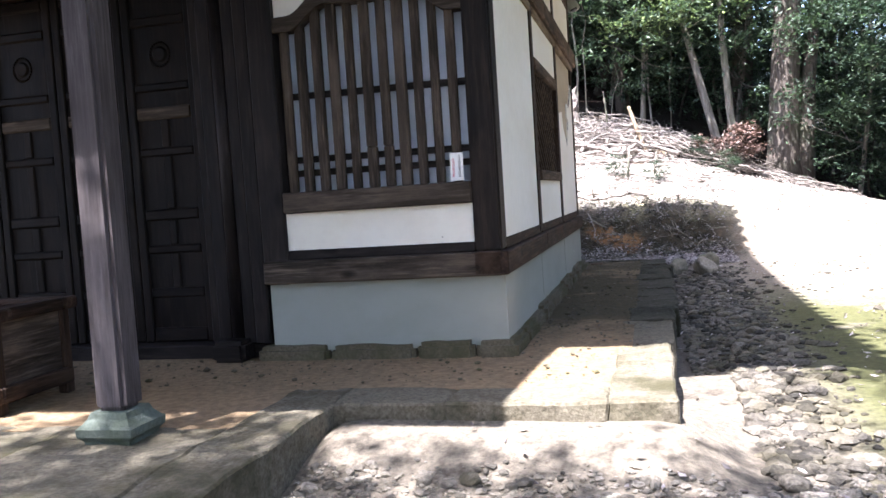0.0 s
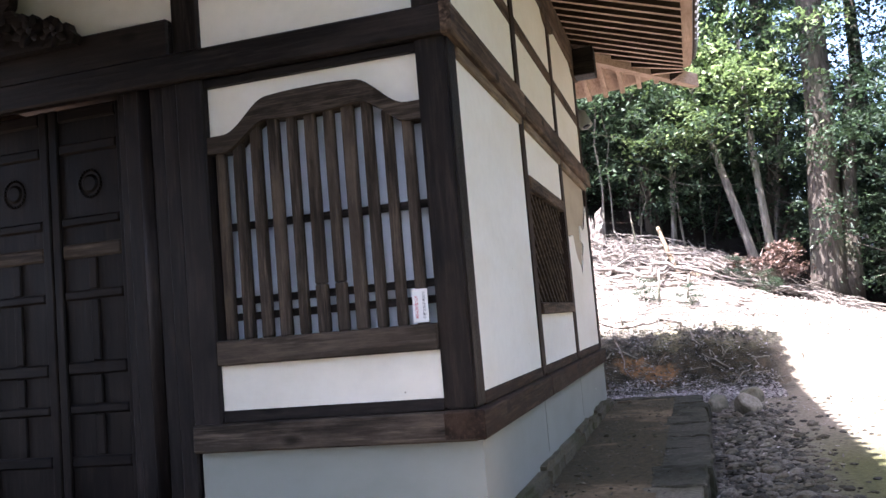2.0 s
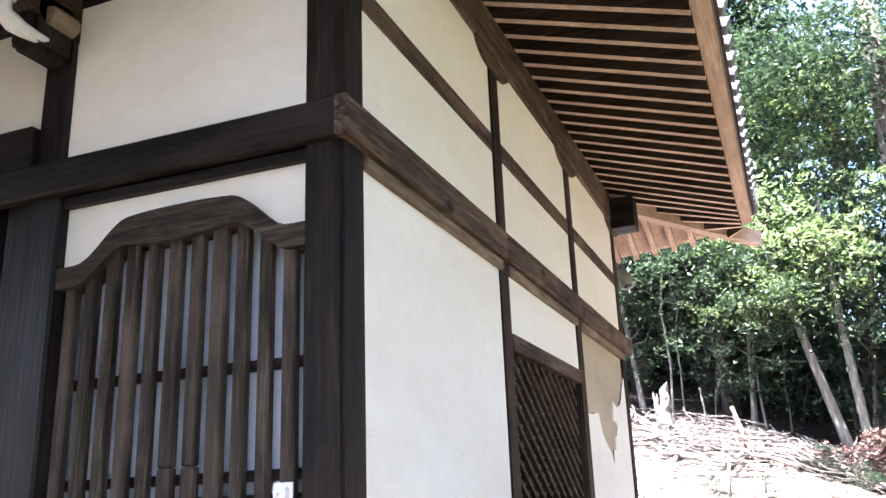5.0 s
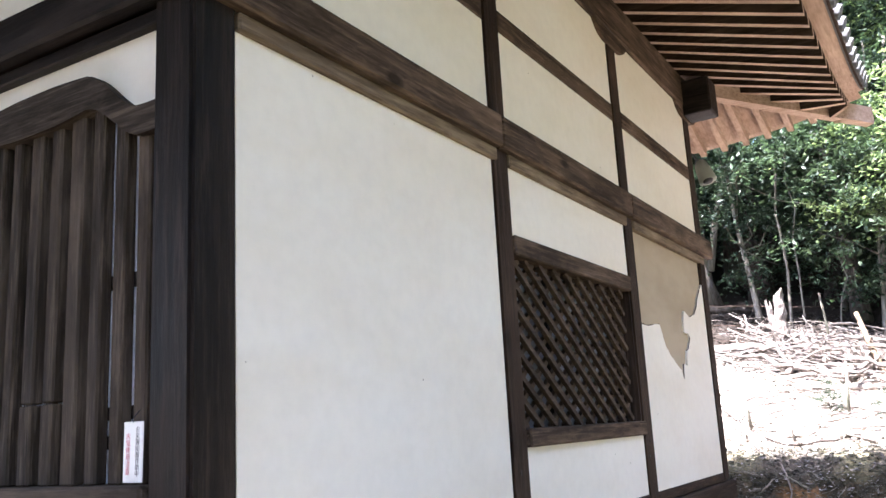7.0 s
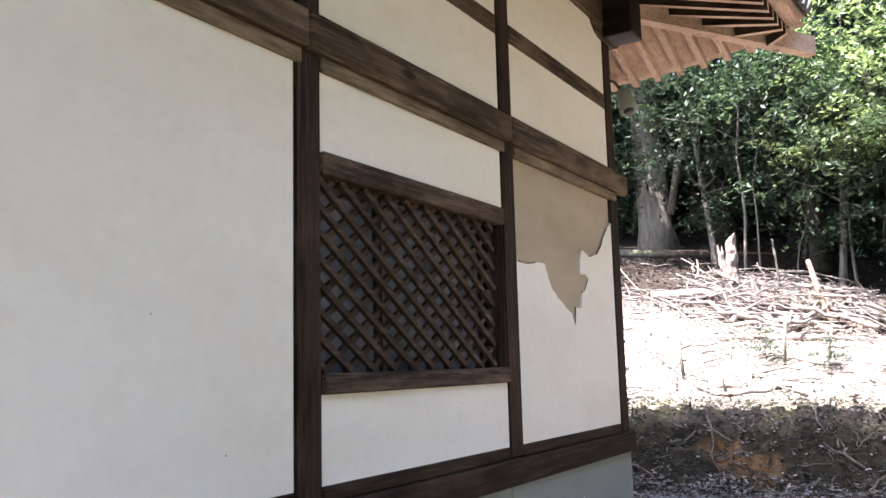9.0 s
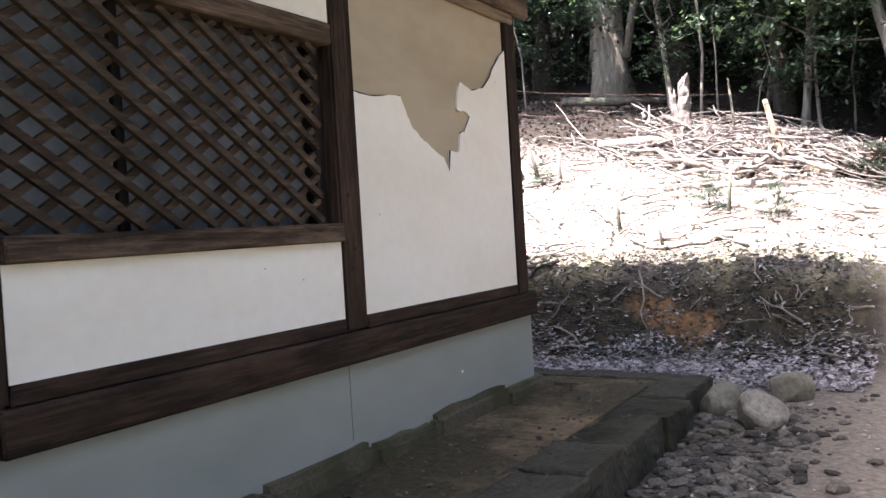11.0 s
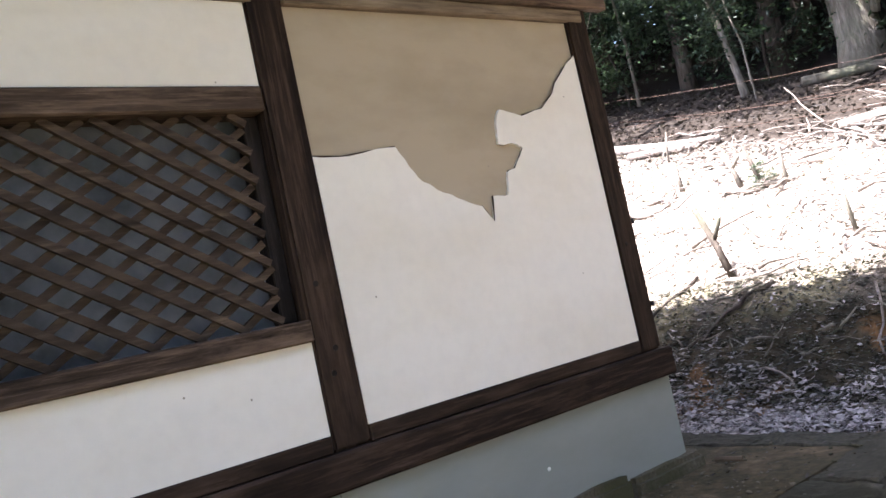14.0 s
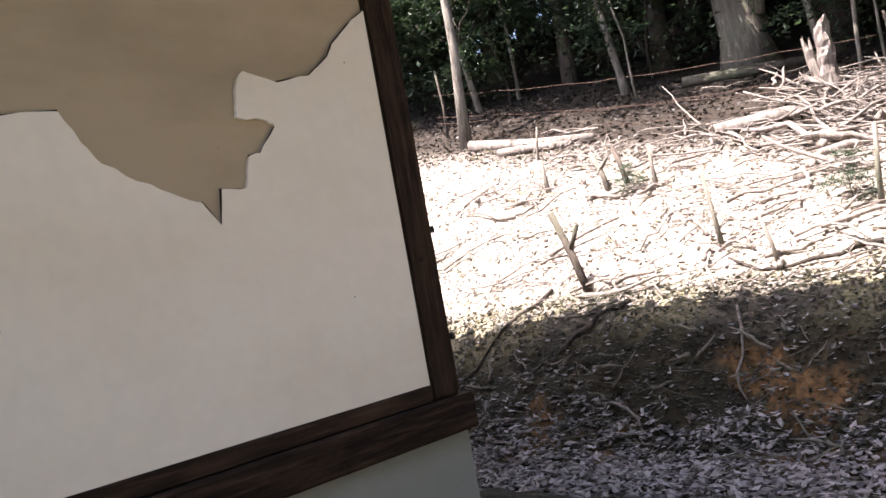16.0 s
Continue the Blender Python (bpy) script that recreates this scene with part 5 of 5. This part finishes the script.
stick("log", [on_ground(0.0, 17.2, 0.0), (-0.18, 17.5, ground_h(-0.18, 17.5) + 0.45), (-0.32, 17.75, ground_h(-0.3, 17.7) + 0.85)], [0.05, 0.045, 0.034], STRAW["z"], "tan split log leaning out of the brush", "log", "logs on the slope", 8, 0.1, 30)


def twigs(name, count, place, length, lift_, seed, label, mat=DEADWOOD, fat=1.0):
    r_ = random.Random(seed)
    bm = bmesh.new()
    for i in range(count):
        x_, y_ = place(r_)
        a = r_.uniform(0, math.pi)
        L = length * r_.uniform(0.4, 1.3)
        dx_, dy_ = math.cos(a) * L / 2, math.sin(a) * L / 2 * 0.6
        h0, h1 = r_.uniform(0.01, lift_), r_.uniform(0.01, lift_)
        pts = wiggle((x_ - dx_, y_ - dy_, ground_h(x_ - dx_, y_ - dy_) + h0), (x_ + dx_, y_ + dy_, ground_h(x_ + dx_, y_ + dy_) + h1), 4, L * 0.06, r_)
        r0 = r_.choice((0.004, 0.005, 0.006, 0.008, 0.010, 0.014, 0.022))
        r0 *= fat
        tube(bm, pts, [r0, r0 * 0.9, r0 * 0.75, r0 * 0.6, r0 * 0.35], 5)
    ob = link(name, bm, mat, None, "", True)
    return tagged(ob, label, "brush", kind="stuff")


twigs("brush_pile", 620, lambda r_: (r_.gauss(-0.05, 0.85), r_.gauss(17.95, 0.32)), 1.15, 0.46, 21, "tangled heap of bleached cut branches")
twigs("brush_pile", 160, lambda r_: (r_.uniform(1.0, 4.0), r_.gauss(17.9, 0.4)), 0.9, 0.25, 22, "low heap of bleached cut branches")
twigs("fallen_branches", 430, lambda r_: (r_.uniform(-5, 1.2), r_.uniform(14.4, 18.0)), 0.8, 0.10, 23, "bleached branches strewn over the slope")
twigs("fallen_branches", 330, lambda r_: (r_.uniform(-5, 1.6), r_.uniform(12.7, 14.4)), 0.3, 0.10, 24, "thin bare branches lying on the shaded bank", PALE_BARK, 0.6)

twigs("brush_pile", 44, lambda r_: (r_.gauss(-0.6, 0.5), r_.gauss(17.2, 0.35)), 1.2, 0.30, 25, "heap of thick cut limbs thrown across the slope", DEADWOOD, 2.0)

# wire fence at the top of the slope
fence = thing("wire_fence", "sagging rusty wire fence strung along the wood edge", "wire fence")
for i, (z0, z1, sag) in enumerate(((0.95, 1.02, 0.10), (0.62, 0.55, 0.06), (0.52, 0.72, 0.10), (0.30, 0.40, 0.05))):
    pts = []
    for f in np.linspace(0, 1, 17):
        x_ = -7.0 + 6.2 * f
        y_ = 17.9 + 0.25 * f
        pts.append((x_, y_, ground_h(-7.0, 17.9) * (1 - f) + ground_h(-0.8, 18.15) * f + z0 + (z1 - z0) * f - sag * math.sin(math.pi * f) - 0.25 + 0.01 * math.sin(40 * f + i)))
    bm = bmesh.new()
    tube(bm, pts, [0.0032] * 17, 5)
    part("wire", bm, RUST, fence, smooth=True)
for x_, r in ((-6.9, 0.02), (-0.8, 0.02)):
    bm = bmesh.new()
    y_ = 17.95
    tube(bm, [on_ground(x_, y_, -0.1), on_ground(x_ + 0.03, y_, 0.5), on_ground(x_ - 0.02, y_, 1.05)], [r, r, r * 0.8], 6, 0.1, 2)
    part("fence_post", bm, BARK, fence, smooth=True)

# ---- trees ----


def crown_points(rs_, n_sprays, per, rx, rz, zc, spray):
    """Leaf places of a crown: flat sprays gathered into layered clumps with gaps between them."""
    k = max(5, n_sprays // 9)
    clump = rs_.normal(size=(k, 3))
    clump /= np.linalg.norm(clump, axis=1)[:, None]
    clump *= rs_.uniform(0.2, 1.0, (k, 1)) ** 0.55
    clump *= np.array([rx, rx, rz])
    c = clump[rs_.randint(0, k, n_sprays)] + rs_.normal(size=(n_sprays, 3)) * np.array([1.15, 1.15, 0.30]) * spray * (1.4 if spray > 0.25 else 1.0)
    c[:, 2] += zc
    wide = spray * 0.62
    off = rs_.normal(size=(n_sprays, per, 3)) * np.array([wide, wide, wide * 0.22]) * rs_.uniform(0.6, 1.4, (n_sprays, 1, 1))
    # the outer leaves of a spray droop
    off[:, :, 2] -= 0.35 * (off[:, :, 0] ** 2 + off[:, :, 1] ** 2) / wide
    return c, (c[:, None, :] + off).reshape(-1, 3)


def make_tree(height, r0, crown_z, rx, rz, sprays, per, leaf, mats, seed, lean=0.3, label="", limbs=7, spray=0.32):
    rs_, r_ = np.random.RandomState(seed), random.Random(seed)
    tree = thing("tree", label, "tree")
    pts, radii = [], []
    for i in range(11):
        f = i / 10
        pts.append((lean * f + 0.12 * math.sin(3 * f + seed), 0.1 * math.sin(4 * f + seed * 2), height * f - 0.25))
        radii.append(r0 * (1 - 0.75 * f) * (1.35 if i == 0 else 1.0))
    bm = bmesh.new()
    tube(bm, pts, radii, 12, 0.07, seed)
    centres, cloud = crown_points(rs_, sprays, per, rx, rz, crown_z, spray)
    for k in range(limbs):
        c = centres[k * 3 % sprays]
        zb = max(height * 0.25, min(height * 0.9, c[2] - 0.8))
        f = zb / height
        base = Vector((lean * f + 0.12 * math.sin(3 * f + seed), 0.1 * math.sin(4 * f + seed * 2), zb))
        tube(bm, wiggle(base, c, 4, 0.12, r_), [r0 * 0.3, r0 * 0.24, r0 * 0.18, r0 * 0.12, 0.01], 6, 0.05, k)
    part("trunk", bm, mats[0], tree, smooth=True)
    vs, fs = leaf_cloud(rs_, cloud, leaf, flat=0.6)
    me_ = bpy.data.meshes.new("crown")
    me_.from_pydata(vs.tolist(), [], fs.tolist())
    me_.materials.append(mats[1])
    crown = new("crown", me_)
    crown.parent = tree
    return tree


def place(src, x_, y_, scale, turn, dz=0.0):
    m = pose(x_, y_, ground_h(x_, y_) + dz, 0, 0, turn) @ Matrix.Diagonal((scale, scale, scale, 1))
    return m


TALL = "tall evergreen tree with dense dark glossy leaves"
kinds = [make_tree(13, 0.22, 7.0, 2.8, 5.8, 280, 28, 0.25, (DARK_BARK, LEAF), 1, 0.4, TALL),
         make_tree(11, 0.16, 5.8, 2.4, 5.0, 240, 28, 0.24, (DARK_BARK, LEAF), 2, -0.5, TALL),
         make_tree(14, 0.28, 8.6, 3.0, 5.6, 270, 28, 0.26, (BARK, LEAF), 3, 0.2, TALL),
         make_tree(9, 0.08, 6.2, 1.9, 2.6, 300, 24, 0.14, (PALE_BARK, YOUNG), 4, -0.9, "slender young tree with light green leaves"),
         make_tree(12, 0.18, 6.6, 2.5, 5.2, 430, 52, 0.115, (DARK_BARK, LEAF), 8, 0.3, TALL),
         make_tree(11, 0.13, 6.2, 2.3, 4.8, 400, 52, 0.11, (BARK, LEAF), 9, -0.4, TALL)]
bush = make_tree(1.6, 0.03, 1.1, 1.05, 0.9, 130, 26, 0.085, (DARK_BARK, LEAF), 5, 0.1, "evergreen shrub with small dark leaves", 9, 0.2)
bush["category"] = "shrub"
edge_tree = make_tree(5.2, 0.06, 3.0, 2.3, 2.3, 320, 44, 0.10, (PALE_BARK, LEAF), 12, 0.35, "low-branched evergreen tree at the edge of the wood", 10)
red_bush = make_tree(1.0, 0.02, 0.5, 0.75, 0.42, 90, 22, 0.085, (DEADWOOD, RED_LEAF), 6, 0.1, "withered shrub with reddish brown leaves", 9, 0.15)
red_bush["category"] = "shrub"
bare = make_tree(4.5, 0.035, 3.4, 0.9, 1.4, 26, 14, 0.10, (PALE_BARK, LEAF), 7, 0.5, "spindly pale understorey tree with few leaves", 14, 0.2)
spots = []
rnd = random.Random(5)
for row_y, x0, x1, gap in ((21.2, -19, 9.5, 2.4), (23.6, -22, 11, 2.3), (26.4, -25, 14, 2.5), (30, -28, 18, 2.9)):
    x = x0
    while x < x1:
        spots.append((x + rnd.uniform(-0.8, 0.8), row_y + rnd.uniform(-0.9, 0.9)))
        x += gap
# trees before the hall and far east are unseen, added to block skylight
for y_, x0 in ((19.3, 5.4), (17.2, 6.3), (15.0, 7.6), (12.6, 8.6), (9.8, 9.0), (19.0, 8.5), (16.0, 10.0), (12.8, 11.5), (8.0, 11.5), (5.0, 10.5), (21.5, -15), (18.5, -12.5), (16.0, -13.5), (-7.5, -13), (-8.5, -10), (-7.5, -7), (-9, -4), (-8, -1), (-9, 2), (-7.5, 5), (-8.5, 8), (-4, -14), (-3, 11), (1, 13), (-12, -8), (-12, -2), (-12, 4), (11.0, 9.6), (10.6, 12.0), (7.6, 13.2), (2.6, 13.0), (-2.0, 9.4), (-1.4, 13.4), (6.0, 14.8), (-4.6, -12), (-4.8, -9.2), (-5.2, 5.2), (-4.6, 8)):
    spots.append((x0, y_))
first = {}
for i, (x_, y_) in enumerate(spots):
    if x_ > 1.6 and y_ > 22.3 and (x_ < 10 or i % 2):
        continue
    near = y_ < 22.4 and -9 < x_ < 9.2
    k = rnd.choice((3, 3, 5, 3, 4) if x_ > 1.5 else (4, 4, 5, 5, 4)) if near else rnd.choice((0, 0, 1, 2))
    s, turn = rnd.uniform(0.85, 1.2), rnd.uniform(0, 360)
    m = place(kinds[k], x_, y_, s, turn)
    if k not in first:
        first[k] = True
        kinds[k].matrix_basis = m
        tagged(kinds[k], group="trees of the wood")
    else:
        c = copy_thing(kinds[k], m @ Matrix.Diagonal((1 / kinds[k].scale[0], 1 / kinds[k].scale[1], 1 / kinds[k].scale[2], 1)))
for k in range(6):
    if k not in first:
        kinds[k].matrix_basis = place(kinds[k], -16 + k, 28, 1, 0)


def copies(src, places):
    for i, (x_, y_, s, dz) in enumerate(places):
        m = place(src, x_, y_, s, rnd.uniform(0, 360), dz)
        if i == 0:
            src.matrix_basis = m
            tagged(src, group=src["category"] + "s under the trees")
        else:
            copy_thing(src, m @ Matrix.Diagonal((1 / src.scale[0], 1 / src.scale[1], 1 / src.scale[2], 1)))


copies(bush, [(rnd.uniform(-17, 9), rnd.uniform(22.5, 31), rnd.uniform(0.9, 2.2), -0.1) for _ in range(60)] +
       [(rnd.uniform(5.2, 9), rnd.uniform(9, 20), rnd.uniform(0.8, 1.6), -0.1) for _ in range(26)] + [(-4.6, 20.3, 1.2, 0), (-0.6, 21.2, 1.1, 0), (0.9, 21.4, 1.3, 0), (4.6, 19.6, 1.2, 0), (-7.4, 20.0, 1.3, 0), (-9.4, 19.4, 1.4, 0), (0.98, 17.45, 0.28, -0.02), (1.5, 17.2, 0.24, -0.02), (-0.55, 15.4, 0.22, -0.02), (0.15, 15.2, 0.2, -0.02), (-2.85, 16.1, 0.16, -0.02)] +
       [(-34 + 2.6 * k, 31.5 + (k % 3) * 1.2, 2.7, -0.3) for k in range(23)] + [(12.5 + (k % 2), 4 + 2.6 * k, 2.4, -0.3) for k in range(8)])
copies(edge_tree, [(-9.2, 19.0, 1.05, 0), (-7.4, 19.3, 0.95, 0), (-4.9, 19.6, 1.1, 0), (-2.2, 19.9, 1.0, 0), (-0.1, 19.7, 1.1, 0), (4.3, 19.2, 0.95, 0), (5.6, 17.6, 1.0, 0), (-11.5, 18.6, 1.1, 0), (2.0, 20.6, 1.1, 0)])
copies(red_bush, [(1.38, 17.6, 1.0, 0.0), (1.75, 17.9, 0.8, 0.0)])
copies(bare, [(-0.9, 20.9, 1.4, 0), (-4.0, 21.2, 1.4, 0), (2.0, 22.2, 1.4, 0), (0.3, 19.6, 0.9, 0), (-7.2, 20, 1.0, 0), (3.8, 20.4, 1.0, 0)])


def trunk_tree(pts, radii, mat, label, crown_at, crown_r, seed, leaf_mat=LEAF, fork=None):
    tree = thing("tree", label, "tree")
    bm = bmesh.new()
    tube(bm, pts, radii, 14, 0.06, seed)
    if fork:
        tube(bm, fork[0], fork[1], 9, 0.06, seed + 1)
    part("trunk", bm, mat, tree, smooth=True)
    rs_ = np.random.RandomState(seed)
    _, cloud = crown_points(rs_, int(70 * crown_r ** 2), 24, crown_r, crown_r * 0.8, 0, 0.3)
    vs, fs = leaf_cloud(rs_, cloud + np.array(crown_at), 0.13, flat=0.6)
    me_ = bpy.data.meshes.new("crown")
    me_.from_pydata(vs.tolist(), [], fs.tolist())
    me_.materials.append(leaf_mat)
    crown = new("crown", me_)
    crown.parent = tree


def g_(x_, y_):
    return ground_h(x_, y_) - 0.15


z = g_(2.72, 19)
trunk_tree([(2.72, 19, z), (2.74, 19, z + 0.5), (2.82, 19, z + 2), (2.95, 19, z + 4), (3.0, 19, z + 7), (3.0, 19, z + 10)], [0.42, 0.32, 0.28, 0.26, 0.22, 0.15], BARK,
           "stout cedar with furrowed brown bark and a twin stem", (3.0, 19.0, z + 8.5), 2.4, 31,
           fork=([(3.12, 19.1, z), (3.2, 19.1, z + 0.8), (3.3, 19.2, z + 2), (3.6, 19.3, z + 4.5)], [0.24, 0.19, 0.16, 0.10]))
z = g_(-3.3, 20.5)
trunk_tree([(-3.3, 20.5, z), (-3.33, 20.5, z + 0.6), (-3.4, 20.5, z + 2), (-3.5, 20.5, z + 4.5), (-3.5, 20.5, z + 9)], [0.46, 0.34, 0.30, 0.27, 0.15], PALE_BARK,
           "big old tree with pale mossy bark at the wood edge", (-3.5, 20.6, z + 7.5), 2.6, 32,
           fork=([(-3.0, 20.4, z + 0.8), (-2.8, 20.4, z + 1.8), (-2.55, 20.4, z + 2.6), (-2.6, 20.4, z + 3.6)], [0.07, 0.065, 0.055, 0.03]))
z = g_(1.5, 19)
trunk_tree([(1.376 - 0.233 * (z + h_ - 2.49), 19 + 0.01 * h_, z + h_) for h_ in (0, 0.9, 1.8, 2.7, 3.6, 4.6)] + [(0.62, 19.1, z + 6.0)], [0.105, 0.088, 0.08, 0.072, 0.06, 0.045, 0.03], PALE_BARK,
           "slim pale trunk leaning over the brush pile", (0.85, 18.7, 5.75), 1.45, 33, YOUNG,
           fork=([(0.86, 19.03, 4.7), (1.15, 18.9, 5.3), (1.6, 18.7, 5.7)], [0.035, 0.028, 0.012]))
z = g_(1.75, 19.0)
trunk_tree([(1.80, 19.0, z), (1.76, 19.0, z + 0.7), (1.69, 19.0, z + 1.8), (1.62, 19.0, z + 3.0), (1.6, 19.1, z + 5.5)], [0.095, 0.082, 0.075, 0.066, 0.035], PALE_BARK,
           "slim pale trunk standing beside the brush pile", (1.75, 18.9, 6.3), 1.25, 34, YOUNG)
z = g_(2.35, 21)
trunk_tree([(2.35, 21, z), (2.2, 21, z + 1.5), (2.3, 21, z + 3.5), (2.2, 21, z + 8)], [0.3, 0.24, 0.2, 0.12], BARK,
           "brown-barked tree among the others at the wood edge", (2.2, 21, z + 7), 2.0, 35, YOUNG)
z = g_(-6.25, 17.6)
trunk_tree([(-6.25, 17.6, z), (-6.2, 17.6, z + 1.0), (-6.15, 17.6, z + 1.6), (-6.3, 17.7, z + 6)], [0.10, 0.07, 0.064, 0.04], PALE_BARK,
           "slender pale-barked tree standing by the wire fence", (-6.3, 17.9, z + 6), 1.6, 36, YOUNG)
# unseen trees added behind the path, whose crowns break up the sunlight before the hall
z = g_(3.6, 0.2)
trunk_tree([(3.8, 0.0, z), (3.7, 0.1, z + 3), (3.3, 0.6, z + 6), (2.9, 1.4, z + 9)], [0.22, 0.18, 0.14, 0.06], BARK, "tall tree shading the mossy yard", (1.5, 1.5, 8.4), 2.3, 37)
z = g_(-6.5, -4.0)
trunk_tree([(-6.2, -4.2, z), (-6.0, -3.9, z + 3), (-5.0, -2.6, z + 6), (-3.5, -0.8, z + 8.5)], [0.24, 0.2, 0.14, 0.06], BARK, "tall tree shading the porch steps", (-4.1, -1.35, 8.2), 1.7, 38)

z = g_(-2.4, -5.2)
trunk_tree([(-2.6, -5.4, z), (-2.5, -5.0, z + 3), (-2.1, -3.6, z + 6), (-1.6, -1.6, z + 8.4)], [0.2, 0.17, 0.12, 0.05], BARK, "tall tree overhanging the gravel yard", (-1.5, -1.3, 8.4), 1.45, 39)
z = g_(-5.0, -6.0)
trunk_tree([(-5.0, -6.0, z), (-4.8, -5.2, z + 3), (-4.6, -2.8, z + 6), (-4.4, -0.3, z + 8.4)], [0.22, 0.18, 0.12, 0.05], BARK, "tall tree leaning over the porch floor", (-4.4, -0.1, 8.5), 0.9, 40)
# unseen crowns added to shade the yard and cut its bounce
for x_, y_, cx_, cy_, cz_, r_, sd in ((-7.5, -8.0, -6.5, -5.0, 8.5, 2.6, 41), (-3.0, -8.6, -2.6, -5.3, 8.5, 2.5, 42), (0.6, -6.8, -0.65, -0.4, 8.2, 0.95, 44), (2.0, -7.6, 1.2, -4.9, 9.0, 2.5, 43)):
    z = g_(x_, y_)
    trunk_tree([(x_, y_, z), (x_ + 0.1, y_ + 0.3, z + 3), (x_ * 0.6 + cx_ * 0.4, y_ * 0.6 + cy_ * 0.4, z + 6), (cx_, cy_, cz_)], [0.24, 0.2, 0.15, 0.06], BARK, "unseen tall tree added to shade the gravel yard", (cx_, cy_, cz_), r_, sd)
# climbing vines and thin stems at the wood edge
for i, (x_, y_, hgt, lean, r) in enumerate(((-1.45, 19.0, 5.2, 0.05, 0.028), (-1.25, 19.3, 5.0, 0.0, 0.020), (-0.75, 19.6, 3.2, 0.4, 0.015),
                                            (0.55, 20.2, 4.8, 0.2, 0.020), (-4.4, 19.2, 4.2, -0.4, 0.018))):
    r_ = random.Random(i + 60)
    pts = wiggle(on_ground(x_, y_, -0.1), (x_ + lean, y_ + 0.1, ground_h(x_, y_) + hgt), 9, 0.09, r_)
    stick("vine", pts, [r * (1 - 0.055 * k) for k in range(10)], PALE_BARK, "thin pale climbing stem rising at the wood edge", "vine", "climbing stems", 6, 0.1, i)
# dark forest trunks standing deeper in the wood
for i, (x_, y_, r) in enumerate(((-0.95, 22.0, 0.24), (-5.4, 23.4, 0.26), (-7.6, 22.6, 0.22), (-2.2, 24.0, 0.2), (1.6, 23.6, 0.18), (-10.2, 22.4, 0.25), (4.4, 22.4, 0.2))):
    z = g_(x_, y_)
    trunk_tree([(x_, y_, z), (x_ + 0.05, y_, z + 0.6), (x_ - 0.05, y_, z + 3), (x_, y_, z + 9)], [r * 1.4, r, r * 0.9, r * 0.5], DARK_BARK, "dark straight trunk standing deep in the wood", (x_, y_, z + 9.5), 1.7, 80 + i)
# small things round the hall
twig = tagged(link("bamboo_stick", box_bm(0, 0.001, 0, 0.001, 0, 0.001, 0), STRAW["x"]), "short dry stick lying on the terrace", "stick")
bm = bmesh.new()
tube(bm, [(-0.80, 11.40, TOP + 0.011), (-0.64, 11.42, TOP + 0.012)], [0.015, 0.013], 9, 0.03, 4)
bm.to_mesh(twig.data)
bm.free()
for zz, yy in ((1.74, 11.30), (1.27, 11.31)):
    part("iron_hook", box_bm(SX - 0.02, SX + 0.004, yy, yy + 0.018, zz - 0.015, zz + 0.015, 0.004), IRON, hall)
for zz, yy in ((1.70, 9.24), (1.43, 9.27), (1.33, 9.24), (1.62, 11.21), (1.36, 7.32)):
    bm = bmesh.new()
    tube(bm, [(SX - 0.01, yy, zz), (SX + 0.002, yy, zz)], [0.014, 0.013], 10)
    part("peg", bm, DARK["x"], hall)
lamp = thing("outdoor_lamp", "small grey conical outdoor lamp under the rear eave", "lamp")
bm = bmesh.new()
lp = Vector((-0.93, 11.62, 3.84))
tube(bm, [lp + Vector((0, 0, 0.12)), lp + Vector((0.02, -0.01, 0.08)), lp + Vector((0.08, -0.05, -0.10))], [0.03, 0.06, 0.085], 12)
part("shade", bm, MORTAR, lamp, smooth=True)
bm = bmesh.new()
tube(bm, [(SX - 0.06, 11.31, 3.97), (SX - 0.03, 11.48, 3.99), lp + Vector((0, 0, 0.11))], [0.012, 0.012, 0.012], 7)
part("bracket", bm, IRON, lamp, smooth=True)
bm = bmesh.new()
tube(bm, [lp + Vector((0.079, -0.049, -0.098)), lp + Vector((0.083, -0.052, -0.108))], [0.05, 0.045], 12)
part("lens", bm, IRON, lamp, smooth=True)
# hairline joints and a chip in the foundation mortar
for yy in (7.165, 9.155):
    part("joint", box_bm(SX - 0.012, SX + 0.007, yy - 0.0015, yy + 0.0015, 0.50, 0.868, 0), MORTAR_LINE, hall)
bm = bmesh.new()
bmesh.ops.create_icosphere(bm, subdivisions=2, radius=0.013, matrix=Matrix.Translation((SX + 0.004, 10.275, 0.641)) @ Matrix.Diagonal((0.25, 1.0, 0.8, 1)))
part("mortar_chip", bm, WHITE_PAINT, hall, "pale chip in the grey mortar")
